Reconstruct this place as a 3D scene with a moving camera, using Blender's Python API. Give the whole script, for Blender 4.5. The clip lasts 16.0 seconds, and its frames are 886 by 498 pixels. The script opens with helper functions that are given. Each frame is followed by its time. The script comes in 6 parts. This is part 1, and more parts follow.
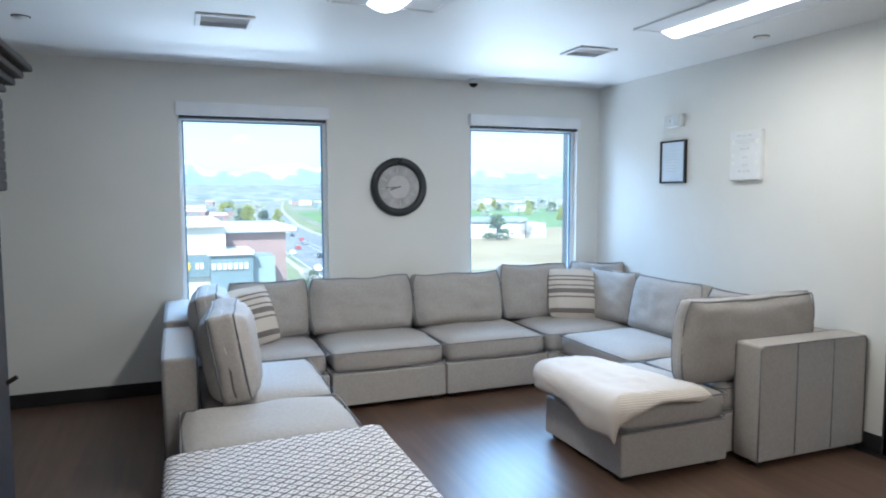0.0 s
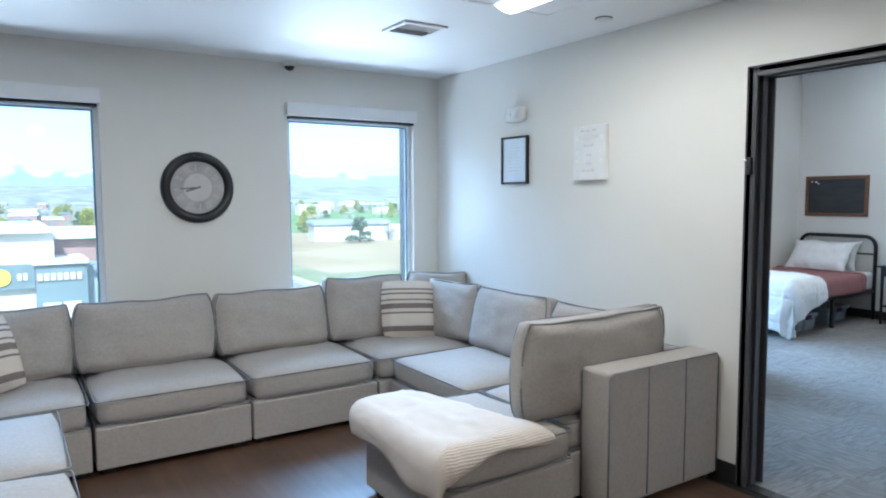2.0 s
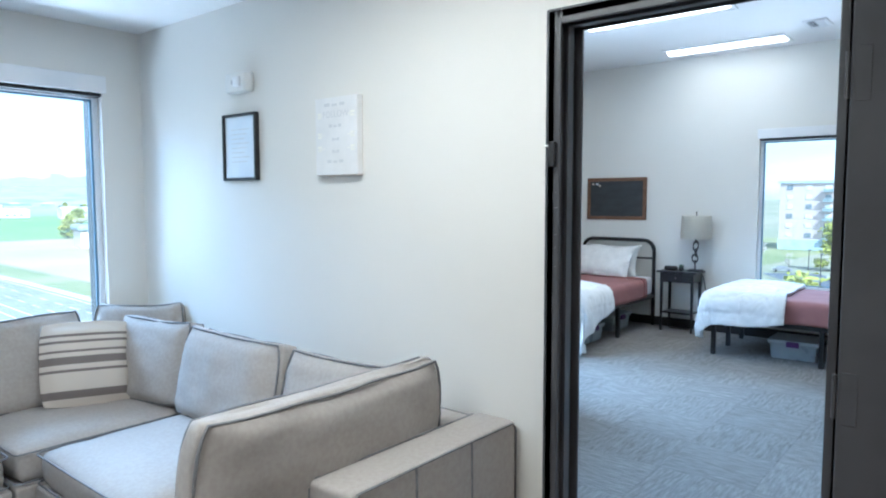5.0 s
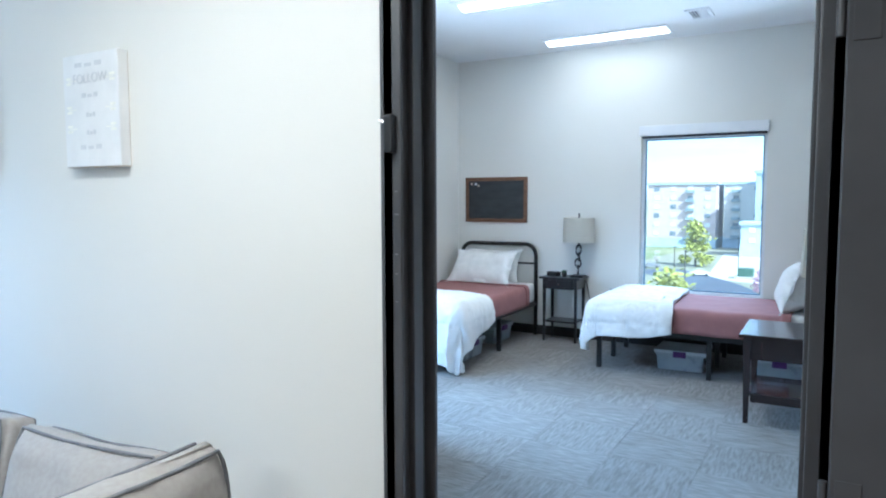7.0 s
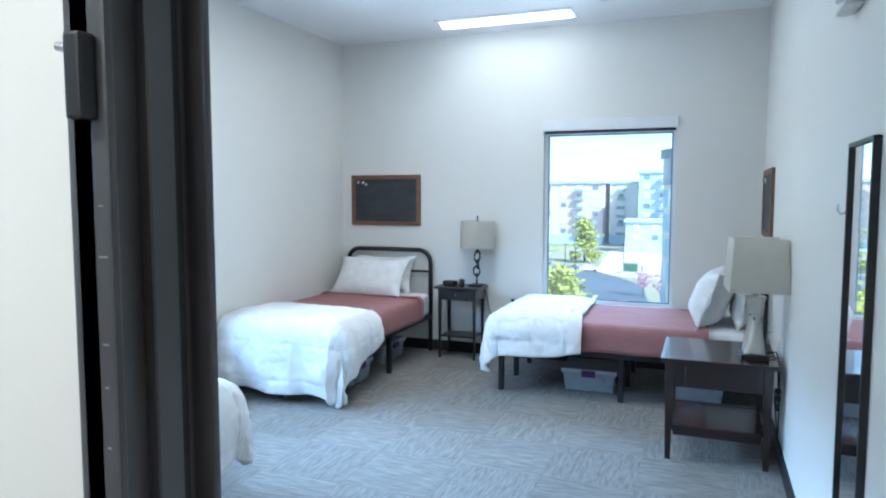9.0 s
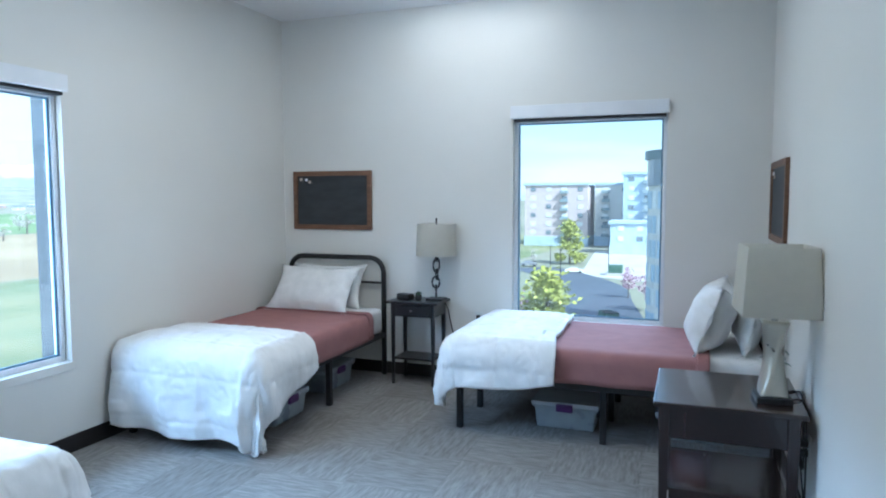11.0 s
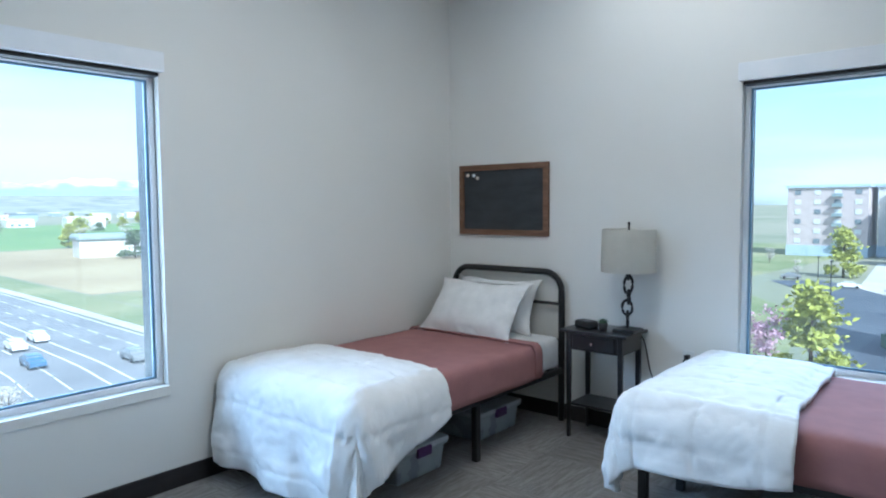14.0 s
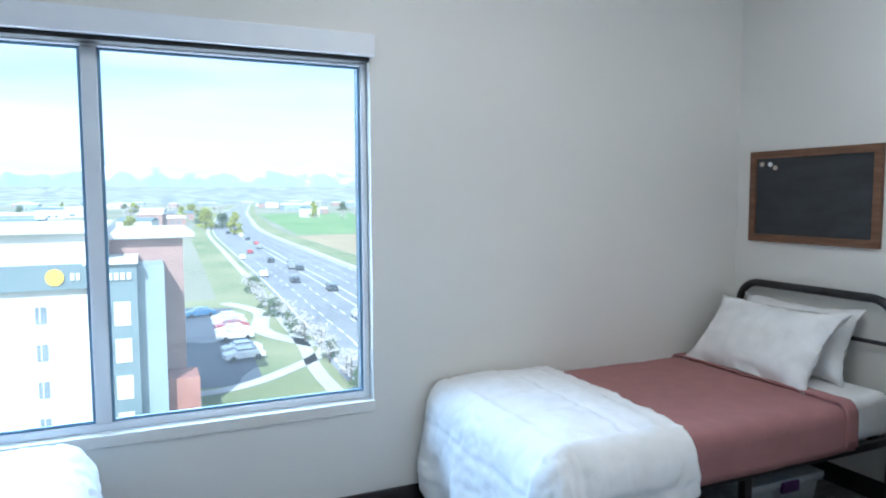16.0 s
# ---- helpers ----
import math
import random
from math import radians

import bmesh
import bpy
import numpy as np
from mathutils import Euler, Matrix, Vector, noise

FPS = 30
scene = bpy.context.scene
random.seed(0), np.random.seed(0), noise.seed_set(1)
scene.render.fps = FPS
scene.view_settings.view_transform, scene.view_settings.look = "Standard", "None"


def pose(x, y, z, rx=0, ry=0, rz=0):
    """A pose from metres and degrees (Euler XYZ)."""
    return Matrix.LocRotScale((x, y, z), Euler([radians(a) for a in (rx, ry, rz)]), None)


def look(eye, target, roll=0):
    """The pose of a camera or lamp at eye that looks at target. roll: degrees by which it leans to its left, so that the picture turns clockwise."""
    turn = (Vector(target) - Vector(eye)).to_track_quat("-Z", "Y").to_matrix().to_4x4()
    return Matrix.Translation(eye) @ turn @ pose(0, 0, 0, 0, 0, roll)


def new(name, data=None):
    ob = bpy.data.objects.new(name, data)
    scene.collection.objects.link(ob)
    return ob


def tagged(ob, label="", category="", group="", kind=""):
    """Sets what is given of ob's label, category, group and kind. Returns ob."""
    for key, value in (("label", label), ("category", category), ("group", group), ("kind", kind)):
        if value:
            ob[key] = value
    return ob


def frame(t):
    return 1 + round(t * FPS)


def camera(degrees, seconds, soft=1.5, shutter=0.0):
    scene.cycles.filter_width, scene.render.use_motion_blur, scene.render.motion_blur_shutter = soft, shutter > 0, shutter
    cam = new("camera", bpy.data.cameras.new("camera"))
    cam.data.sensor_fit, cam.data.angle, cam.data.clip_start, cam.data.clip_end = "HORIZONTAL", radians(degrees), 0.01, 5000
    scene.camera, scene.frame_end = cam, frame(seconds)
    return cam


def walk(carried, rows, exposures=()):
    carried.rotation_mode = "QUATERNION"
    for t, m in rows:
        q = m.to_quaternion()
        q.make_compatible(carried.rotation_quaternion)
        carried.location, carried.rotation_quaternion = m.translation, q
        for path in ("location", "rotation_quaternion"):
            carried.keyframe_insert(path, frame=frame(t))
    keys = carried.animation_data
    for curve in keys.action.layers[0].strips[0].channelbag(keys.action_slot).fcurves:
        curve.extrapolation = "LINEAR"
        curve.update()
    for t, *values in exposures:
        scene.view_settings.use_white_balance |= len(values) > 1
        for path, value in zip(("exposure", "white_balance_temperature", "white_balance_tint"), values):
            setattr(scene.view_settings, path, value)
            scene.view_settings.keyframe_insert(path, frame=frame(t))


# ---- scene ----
cam = camera(66.5, 16.0, soft=2.0)
# t, x, y, z, yaw, pitch, roll
ROWS = [
    (0.0, 0.229, -0.576, 1.545, -21.46, -4.65, -0.24),
    (0.5, 0.405, -0.431, 1.574, -23.99, -4.71, -0.33),
    (1.0, 0.562, -0.307, 1.546, -26.16, -4.63, -0.32),
    (1.5, 0.695, -0.131, 1.534, -29.35, -4.43, -0.32),
    (2.0, 0.847, 0.006, 1.542, -33.02, -4.52, -0.27),
    (2.5, 1.034, 0.142, 1.540, -36.58, -4.48, -0.25),
    (3.0, 1.210, 0.283, 1.546, -39.54, -4.49, -0.22),
    (3.5, 1.406, 0.449, 1.520, -42.18, -4.40, -0.19),
    (4.0, 1.568, 0.583, 1.537, -44.78, -4.37, -0.23),
    (4.5, 1.760, 0.714, 1.536, -47.61, -4.41, -0.13),
    (7.0, 2.728, 1.154, 1.536, -59.95, -4.33, -0.18),
    (7.5, 2.917, 1.229, 1.549, -62.15, -4.40, -0.07),
    (8.0, 3.104, 1.289, 1.537, -64.01, -4.29, -0.25),
    (8.5, 3.339, 1.403, 1.555, -66.52, -4.45, 0.04),
    (9.0, 3.516, 1.451, 1.563, -68.68, -4.54, 0.04),
    (9.5, 3.755, 1.526, 1.554, -70.33, -4.43, -0.02),
    (12.0, 4.925, 1.553, 1.491, -68.24, -4.09, -0.45),
    (12.5, 5.142, 1.591, 1.458, -65.42, -3.81, -0.43),
    (13.0, 5.350, 1.612, 1.486, -61.22, -3.97, -0.42),
    (13.5, 5.559, 1.648, 1.483, -55.84, -3.81, -0.42),
    (14.0, 5.765, 1.694, 1.482, -49.76, -3.78, -0.45),
    (14.5, 5.973, 1.778, 1.505, -43.61, -4.22, -0.35),
    (15.0, 6.145, 1.855, 1.499, -37.51, -4.17, -0.22),
    (15.5, 6.330, 1.917, 1.478, -30.79, -3.90, -0.50),
    (16.0, 6.510, 2.002, 1.522, -23.87, -4.47, -0.25),
]
EXPOSURES = [(0.0, 0.95, 5280, 5.0), (2.0, 0.95, 5280, 5.0), (4.0, 1.12, 5200, 4.0), (7.0, 1.32, 5080, 3.0), (9.0, 1.30, 5150, 3.0), (9.7, 1.18, 5200, 4.0), (12.0, 0.92, 5230, 4.0), (14.5, 0.84, 5380, 5.0), (16.0, 0.92, 5430, 6.0)]
walk(cam, [(t, pose(x, y, z, 90 + pitch, 0, yaw) @ pose(0, 0, 0, 0, 0, roll)) for t, x, y, z, yaw, pitch, roll in ROWS], EXPOSURES)

P_WEST, P_EAST, P_BACK, P_BED, P_NEAR = 17.0, 10.0, 17.0, 11.0, 1.2  # watts of the ceiling lamps; P_BACK for the added unseen pair
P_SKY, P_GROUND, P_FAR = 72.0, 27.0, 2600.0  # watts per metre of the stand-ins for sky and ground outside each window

# ---- light ----
world = bpy.data.worlds.new("world")
scene.world = world
world.use_nodes = True
wn = world.node_tree.nodes
sky = wn.new("ShaderNodeTexSky")
sky.sky_type, sky.sun_disc = "NISHITA", False
sky.sun_elevation, sky.sun_rotation = radians(41), radians(208)
sky.air_density, sky.dust_density = 1.0, 2.0
wn["Background"].inputs["Strength"].default_value = 0.15
# thin high cloud: whiter bands over the clear sky
wc = wn.new("ShaderNodeTexCoord")
wm = wn.new("ShaderNodeMapping")
wm.inputs["Scale"].default_value = (1.0, 1.0, 9.0)
wz = wn.new("ShaderNodeTexNoise")
wz.inputs["Scale"].default_value = 1.6
wz.inputs["Detail"].default_value = 7.0
wr = wn.new("ShaderNodeValToRGB")
wr.color_ramp.elements[0].position, wr.color_ramp.elements[1].position = 0.40, 0.66
wx = wn.new("ShaderNodeMix")
wx.data_type = "RGBA"
wl = world.node_tree.links.new
wl(wc.outputs["Generated"], wm.inputs["Vector"])
wl(wm.outputs["Vector"], wz.inputs["Vector"])
wl(wz.outputs["Fac"], wr.inputs["Fac"])
wl(wr.outputs["Color"], wx.inputs["Factor"])
wl(sky.outputs["Color"], wx.inputs["A"])
wx.inputs["B"].default_value = (4.6, 5.2, 5.8, 1)
wl(wx.outputs["Result"], wn["Background"].inputs["Color"])

sun = new("sun", bpy.data.lights.new("sun", "SUN"))
sun.data.energy, sun.data.angle, sun.data.color = 4.2, radians(0.5), (1.0, 0.95, 0.86)
sun.matrix_world = look((-32, -60, 60), (0, 0, 0))


def area(name, m, w, h, power, colour):
    lamp = new(name, bpy.data.lights.new(name, "AREA"))
    lamp.data.shape, lamp.data.size, lamp.data.size_y = "RECTANGLE", w, h
    lamp.data.energy, lamp.data.color = power, colour
    lamp.matrix_world = m
    return lamp


# area lamps added outside each window: sky's light going down, sunlit ground's going up
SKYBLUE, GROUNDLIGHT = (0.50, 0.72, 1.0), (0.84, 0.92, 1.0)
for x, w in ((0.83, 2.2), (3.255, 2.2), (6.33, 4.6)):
    area("sky_fill_lamp", look((x, 8.0, 3.75), (x, 3.4, 1.1)), w, 1.6, P_SKY * w * (0.8 if w > 3 else 0.9), SKYBLUE)
    area("ground_fill_lamp", look((x, 7.0, -1.0), (x, 3.6, 2.2)), w, 1.2, P_GROUND * w * (1.6 if w > 3 else 1.0), GROUNDLIGHT)
# added far lamps for low northern sky and ground, brightening the bedroom's south wall
area("sky_fill_lamp", look((7.6, 20, 8.2), (6.3, 3.5, 1.2)), 8.0, 3.0, P_FAR, SKYBLUE)
area("ground_fill_lamp", look((7.6, 20, -7.0), (6.3, 3.5, 1.5)), 8.0, 3.0, P_FAR * 0.4, GROUNDLIGHT)
area("sky_fill_lamp", look((12.8, 2.29, 3.75), (8.2, 2.29, 1.1)), 2.2, 1.6, P_SKY * 2.2, SKYBLUE)
area("ground_fill_lamp", look((11.8, 2.29, -1.0), (8.4, 2.29, 2.2)), 2.2, 1.2, P_GROUND * 2.2, GROUNDLIGHT)


# ---- materials ----
def material(name, rough=0.6, metal=0.0):
    m = bpy.data.materials.new(name)
    m.use_nodes = True
    b = m.node_tree.nodes["Principled BSDF"]
    b.inputs["Roughness"].default_value, b.inputs["Metallic"].default_value = rough, metal
    return m, m.node_tree.nodes, m.node_tree.links.new, b


def surface(name, a, b_, scale=8.0, rough=0.6, metal=0.0, stretch=(1, 1, 1), fine=120.0, bump=0.1, detail=6.0, lo=0.35, hi=0.65, coat=0.0, by_object=0.0, coords="Object", dist=0.002):
    """Two colours mixed by a large noise, roughness by it too, relief by a fine one."""
    m, n, link, p = material(name, rough, metal)
    co, mp = n.new("ShaderNodeTexCoord"), n.new("ShaderNodeMapping")
    mp.inputs["Scale"].default_value = stretch
    link(co.outputs[coords], mp.inputs["Vector"])
    big, small = n.new("ShaderNodeTexNoise"), n.new("ShaderNodeTexNoise")
    big.inputs["Scale"].default_value, big.inputs["Detail"].default_value = scale, detail
    small.inputs["Scale"].default_value, small.inputs["Detail"].default_value = fine, 3.0
    link(mp.outputs["Vector"], big.inputs["Vector"])
    link(mp.outputs["Vector"], small.inputs["Vector"])
    ramp = n.new("ShaderNodeValToRGB")
    ramp.color_ramp.elements[0].position, ramp.color_ramp.elements[1].position = lo, hi
    ramp.color_ramp.elements[0].color, ramp.color_ramp.elements[1].color = (*a, 1), (*b_, 1)
    link(big.outputs["Fac"], ramp.inputs["Fac"])
    colour = ramp.outputs["Color"]
    if by_object:
        info, mul, hsv = n.new("ShaderNodeObjectInfo"), n.new("ShaderNodeMapRange"), n.new("ShaderNodeHueSaturation")
        mul.inputs["To Min"].default_value, mul.inputs["To Max"].default_value = 1 - by_object, 1 + by_object
        link(info.outputs["Random"], mul.inputs["Value"])
        link(mul.outputs["Result"], hsv.inputs["Value"])
        link(colour, hsv.inputs["Color"])
        off = n.new("ShaderNodeVectorMath")
        sc = n.new("ShaderNodeVectorMath")
        sc.operation = "SCALE"
        sc.inputs[0].default_value = (37, 19, 11)
        link(info.outputs["Random"], sc.inputs["Scale"])
        link(co.outputs[coords], off.inputs[0])
        link(sc.outputs["Vector"], off.inputs[1])
        link(off.outputs["Vector"], mp.inputs["Vector"])
        colour = hsv.outputs["Color"]
    link(colour, p.inputs["Base Color"])
    rr = n.new("ShaderNodeMapRange")
    rr.inputs["To Min"].default_value, rr.inputs["To Max"].default_value = max(0.02, rough - 0.08), min(1, rough + 0.08)
    link(big.outputs["Fac"], rr.inputs["Value"])
    link(rr.outputs["Result"], p.inputs["Roughness"])
    if bump:
        bm_ = n.new("ShaderNodeBump")
        bm_.inputs["Strength"].default_value, bm_.inputs["Distance"].default_value = bump, dist
        link(small.outputs["Fac"], bm_.inputs["Height"])
        link(bm_.outputs["Normal"], p.inputs["Normal"])
    p.inputs["Coat Weight"].default_value = coat
    return m


def glow(name, colour, strength):
    m, n, link, p = material(name)
    p.inputs["Base Color"].default_value = (0.8, 0.8, 0.8, 1)
    p.inputs["Emission Color"].default_value, p.inputs["Emission Strength"].default_value = (*colour, 1), strength
    return m


WALL = surface("wall_paint", (0.72, 0.70, 0.655), (0.76, 0.74, 0.695), 0.7, 0.5, fine=160, bump=0.12)
CEIL = surface("ceiling_paint", (0.82, 0.82, 0.82), (0.86, 0.86, 0.86), 0.8, 0.48, fine=140, bump=0.03)
WHITE = surface("white_trim", (0.76, 0.77, 0.79), (0.82, 0.82, 0.83), 5, 0.4, fine=300, bump=0.04)
VINYL = surface("window_vinyl", (0.70, 0.72, 0.75), (0.76, 0.78, 0.80), 5, 0.35, fine=300, bump=0.03)
BASEB = surface("rubber_baseboard", (0.012, 0.011, 0.012), (0.024, 0.021, 0.022), 6, 0.45, bump=0.05)
STEEL = surface("painted_steel_frame", (0.052, 0.051, 0.055), (0.070, 0.069, 0.074), 4, 0.38, fine=260, bump=0.08)
BLACK = surface("black_metal", (0.008, 0.008, 0.009), (0.016, 0.016, 0.017), 12, 0.42, fine=220, bump=0.06)
SEAL = surface("blue_grey_seal", (0.12, 0.22, 0.32), (0.16, 0.27, 0.38), 8, 0.4, bump=0)
GASKET = surface("black_gasket", (0.006, 0.006, 0.007), (0.012, 0.012, 0.013), 8, 0.7, bump=0)
FABRIC = surface("sofa_linen", (0.36, 0.33, 0.305), (0.40, 0.37, 0.34), 60, 0.9, fine=520, bump=0.5, dist=0.0015)
PIPING = surface("grey_piping", (0.15, 0.15, 0.16), (0.21, 0.21, 0.22), 30, 0.85, fine=400, bump=0.3)
DUVET = surface("white_duvet", (0.78, 0.77, 0.755), (0.84, 0.83, 0.82), 9, 0.85, fine=45, bump=0.35, dist=0.003)
SHEET = surface("white_sheet", (0.74, 0.735, 0.725), (0.82, 0.81, 0.8), 12, 0.85, fine=40, bump=0.3, dist=0.003)
PINK = surface("dusty_rose_blanket", (0.31, 0.145, 0.14), (0.35, 0.165, 0.155), 10, 0.92, fine=60, bump=0.3, dist=0.002)
WOODD = surface("espresso_wood", (0.016, 0.008, 0.007), (0.026, 0.011, 0.010), 2, 0.24, stretch=(1, 5, 1), fine=60, bump=0.015, coat=0.3)
CARVED = surface("dark_carved_wood", (0.010, 0.005, 0.004), (0.02, 0.010, 0.008), 5, 0.6, fine=90, bump=0.1)
FAINT = surface("very_pale_ink", (0.60, 0.60, 0.61), (0.65, 0.65, 0.66), 30, 0.6, bump=0)
NSBLK = surface("black_painted_wood", (0.010, 0.010, 0.012), (0.02, 0.02, 0.022), 6, 0.33, fine=120, bump=0.06, coat=0.2)
OAK = surface("brown_wood_frame", (0.12, 0.058, 0.03), (0.2, 0.10, 0.055), 7, 0.55, stretch=(1, 9, 9), fine=80, bump=0.25)
SLATE = surface("chalkboard_slate", (0.020, 0.024, 0.028), (0.045, 0.05, 0.056), 5, 0.6, stretch=(1, 1, 3), fine=60, bump=0.05, lo=0.3, hi=0.8)
SHADE = surface("linen_lampshade", (0.74, 0.72, 0.66), (0.8, 0.78, 0.72), 20, 0.9, fine=420, bump=0.3)
CHAMP = surface("champagne_metal", (0.52, 0.48, 0.40), (0.62, 0.58, 0.5), 6, 0.3, 0.75, fine=90, bump=0.06)
CHROME = surface("brushed_chrome", (0.5, 0.5, 0.5), (0.62, 0.62, 0.62), 10, 0.25, 1.0, bump=0.03)
TUB = surface("grey_translucent_plastic", (0.25, 0.28, 0.30), (0.33, 0.36, 0.38), 6, 0.28, fine=60, bump=0.04)
LID = surface("clear_plastic_lid", (0.42, 0.45, 0.47), (0.5, 0.53, 0.55), 6, 0.25, fine=60, bump=0.04)
PURPLE = surface("purple_latch", (0.06, 0.012, 0.10), (0.09, 0.02, 0.14), 20, 0.4, bump=0.05)
LEAF = surface("succulent_leaf", (0.03, 0.07, 0.04), (0.08, 0.15, 0.08), 40, 0.5, bump=0.1)
POT = surface("dark_pot", (0.03, 0.03, 0.03), (0.06, 0.06, 0.06), 30, 0.6, bump=0.1)
PLASTIC = surface("white_plastic", (0.68, 0.68, 0.66), (0.76, 0.76, 0.74), 10, 0.35, bump=0.02)
DARKLENS = surface("dark_dome_glass", (0.01, 0.01, 0.012), (0.02, 0.02, 0.022), 10, 0.1, bump=0)
CLOCKRIM = surface("black_clock_rim", (0.010, 0.011, 0.012), (0.02, 0.021, 0.022), 6, 0.3, bump=0.05)
DIAL = surface("aged_dial", (0.36, 0.34, 0.33), (0.50, 0.48, 0.46), 9, 0.5, bump=0.03)
DIALIN = surface("pale_dial_centre", (0.55, 0.53, 0.51), (0.62, 0.6, 0.58), 9, 0.5, bump=0.03)
INK = surface("faded_ink", (0.16, 0.16, 0.17), (0.26, 0.26, 0.27), 30, 0.6, bump=0)
PALEINK = surface("pale_grey_ink", (0.48, 0.48, 0.49), (0.56, 0.56, 0.57), 30, 0.6, bump=0)
CANVAS = surface("white_canvas", (0.74, 0.735, 0.73), (0.79, 0.785, 0.78), 12, 0.6, fine=500, bump=0.2)
CANVASEDGE = surface("raw_canvas_edge", (0.5, 0.42, 0.34), (0.58, 0.5, 0.42), 12, 0.8, fine=300, bump=0.2)
PAPER = surface("certificate_paper", (0.6, 0.66, 0.74), (0.68, 0.73, 0.8), 6, 0.35, bump=0)
FOIL = surface("silver_foil", (0.8, 0.79, 0.72), (0.9, 0.88, 0.8), 30, 0.3, 0.1, bump=0.05)
TUBE = glow("lit_diffuser", (1.0, 0.97, 0.92), 2.2)
PLANK = surface("walnut_vinyl_plank", (0.050, 0.026, 0.016), (0.125, 0.074, 0.047), 2.6, 0.42, stretch=(9, 0.5, 1), fine=60, bump=0.0, by_object=0.16, lo=0.25, hi=0.78, detail=4.0)
CARPET = surface("loop_carpet_tile", (0.215, 0.20, 0.185), (0.34, 0.32, 0.30), 4.0, 0.98, stretch=(2.6, 15, 1), fine=110, bump=0.8, by_object=0.09, detail=11.0, lo=0.33, hi=0.68, dist=0.006)
MIRROR, _n, _l, _p = material("mirror_silver", 0.02, 1.0)
_p.inputs["Base Color"].default_value = (0.9, 0.92, 0.92, 1)


def glass_material():
    m = bpy.data.materials.new("window_glass")
    m.use_nodes = True
    n, link = m.node_tree.nodes, m.node_tree.links.new
    n.remove(n["Principled BSDF"])
    t, g, x, f = (n.new(k) for k in ("ShaderNodeBsdfTransparent", "ShaderNodeBsdfGlossy", "ShaderNodeMixShader", "ShaderNodeFresnel"))
    t.inputs["Color"].default_value = (0.93, 0.97, 0.98, 1)
    g.inputs["Roughness"].default_value, f.inputs["IOR"].default_value = 0.01, 1.35
    link(f.outputs["Fac"], x.inputs["Fac"])
    link(t.outputs["BSDF"], x.inputs[1])
    link(g.outputs["BSDF"], x.inputs[2])
    # a faint translucent veil, standing in for the bright haze outside
    d, y = n.new("ShaderNodeBsdfTranslucent"), n.new("ShaderNodeMixShader")
    d.inputs["Color"].default_value = (0.95, 0.92, 0.85, 1)
    y.inputs["Fac"].default_value = 0.014
    link(x.outputs["Shader"], y.inputs[1])
    link(d.outputs["BSDF"], y.inputs[2])
    link(y.outputs["Shader"], n["Material Output"].inputs["Surface"])
    return m


GLASS = glass_material()


def translucent(m, share):
    """Lets part of the light through a thin cloth."""
    n, link = m.node_tree.nodes, m.node_tree.links.new
    p, out = n["Principled BSDF"], n["Material Output"]
    t, x = n.new("ShaderNodeBsdfTranslucent"), n.new("ShaderNodeMixShader")
    t.inputs["Color"].default_value = (0.82, 0.79, 0.72, 1)
    x.inputs["Fac"].default_value = share
    link(p.outputs["BSDF"], x.inputs[1])
    link(t.outputs["BSDF"], x.inputs[2])
    link(x.outputs["Shader"], out.inputs["Surface"])


translucent(SHADE, 0.6)


def lattice_material():
    """Grey diamond lattice woven on white."""
    m, n, link, p = material("diamond_blanket", 0.95)
    co, sep = n.new("ShaderNodeTexCoord"), n.new("ShaderNodeSeparateXYZ")
    link(co.outputs["UV"], sep.inputs["Vector"])

    def op(kind, a, b=None):
        o = n.new("ShaderNodeMath")
        o.operation = kind
        for k, v in enumerate((a, b)):
            if v is None:
                continue
            if isinstance(v, (int, float)):
                o.inputs[k].default_value = v
            else:
                link(v, o.inputs[k])
        return o.outputs[0]

    u, v = op("MULTIPLY", sep.outputs["X"], 1 / 0.062), op("MULTIPLY", sep.outputs["Y"], 1 / 0.048)
    nz = n.new("ShaderNodeTexNoise")
    nz.inputs["Scale"].default_value = 70
    link(co.outputs["UV"], nz.inputs["Vector"])
    wob = op("MULTIPLY", op("SUBTRACT", nz.outputs["Fac"], 0.5), 0.22)
    a = op("PINGPONG", op("ADD", op("ADD", u, v), wob), 0.5)
    b = op("PINGPONG", op("ADD", op("SUBTRACT", u, v), wob), 0.5)
    line = op("LESS_THAN", op("MINIMUM", a, b), 0.12)
    dot = op("GREATER_THAN", op("MINIMUM", a, b), 0.4)
    x = n.new("ShaderNodeMix")
    x.data_type = "RGBA"
    x.inputs["A"].default_value, x.inputs["B"].default_value = (0.72, 0.69, 0.67, 1), (0.145, 0.125, 0.135, 1)
    link(op("MAXIMUM", line, dot), x.inputs["Factor"])
    link(x.outputs["Result"], p.inputs["Base Color"])
    bu = n.new("ShaderNodeBump")
    bu.inputs["Strength"].default_value, bu.inputs["Distance"].default_value = 0.5, 0.004
    link(nz.outputs["Fac"], bu.inputs["Height"])
    link(bu.outputs["Normal"], p.inputs["Normal"])
    return m


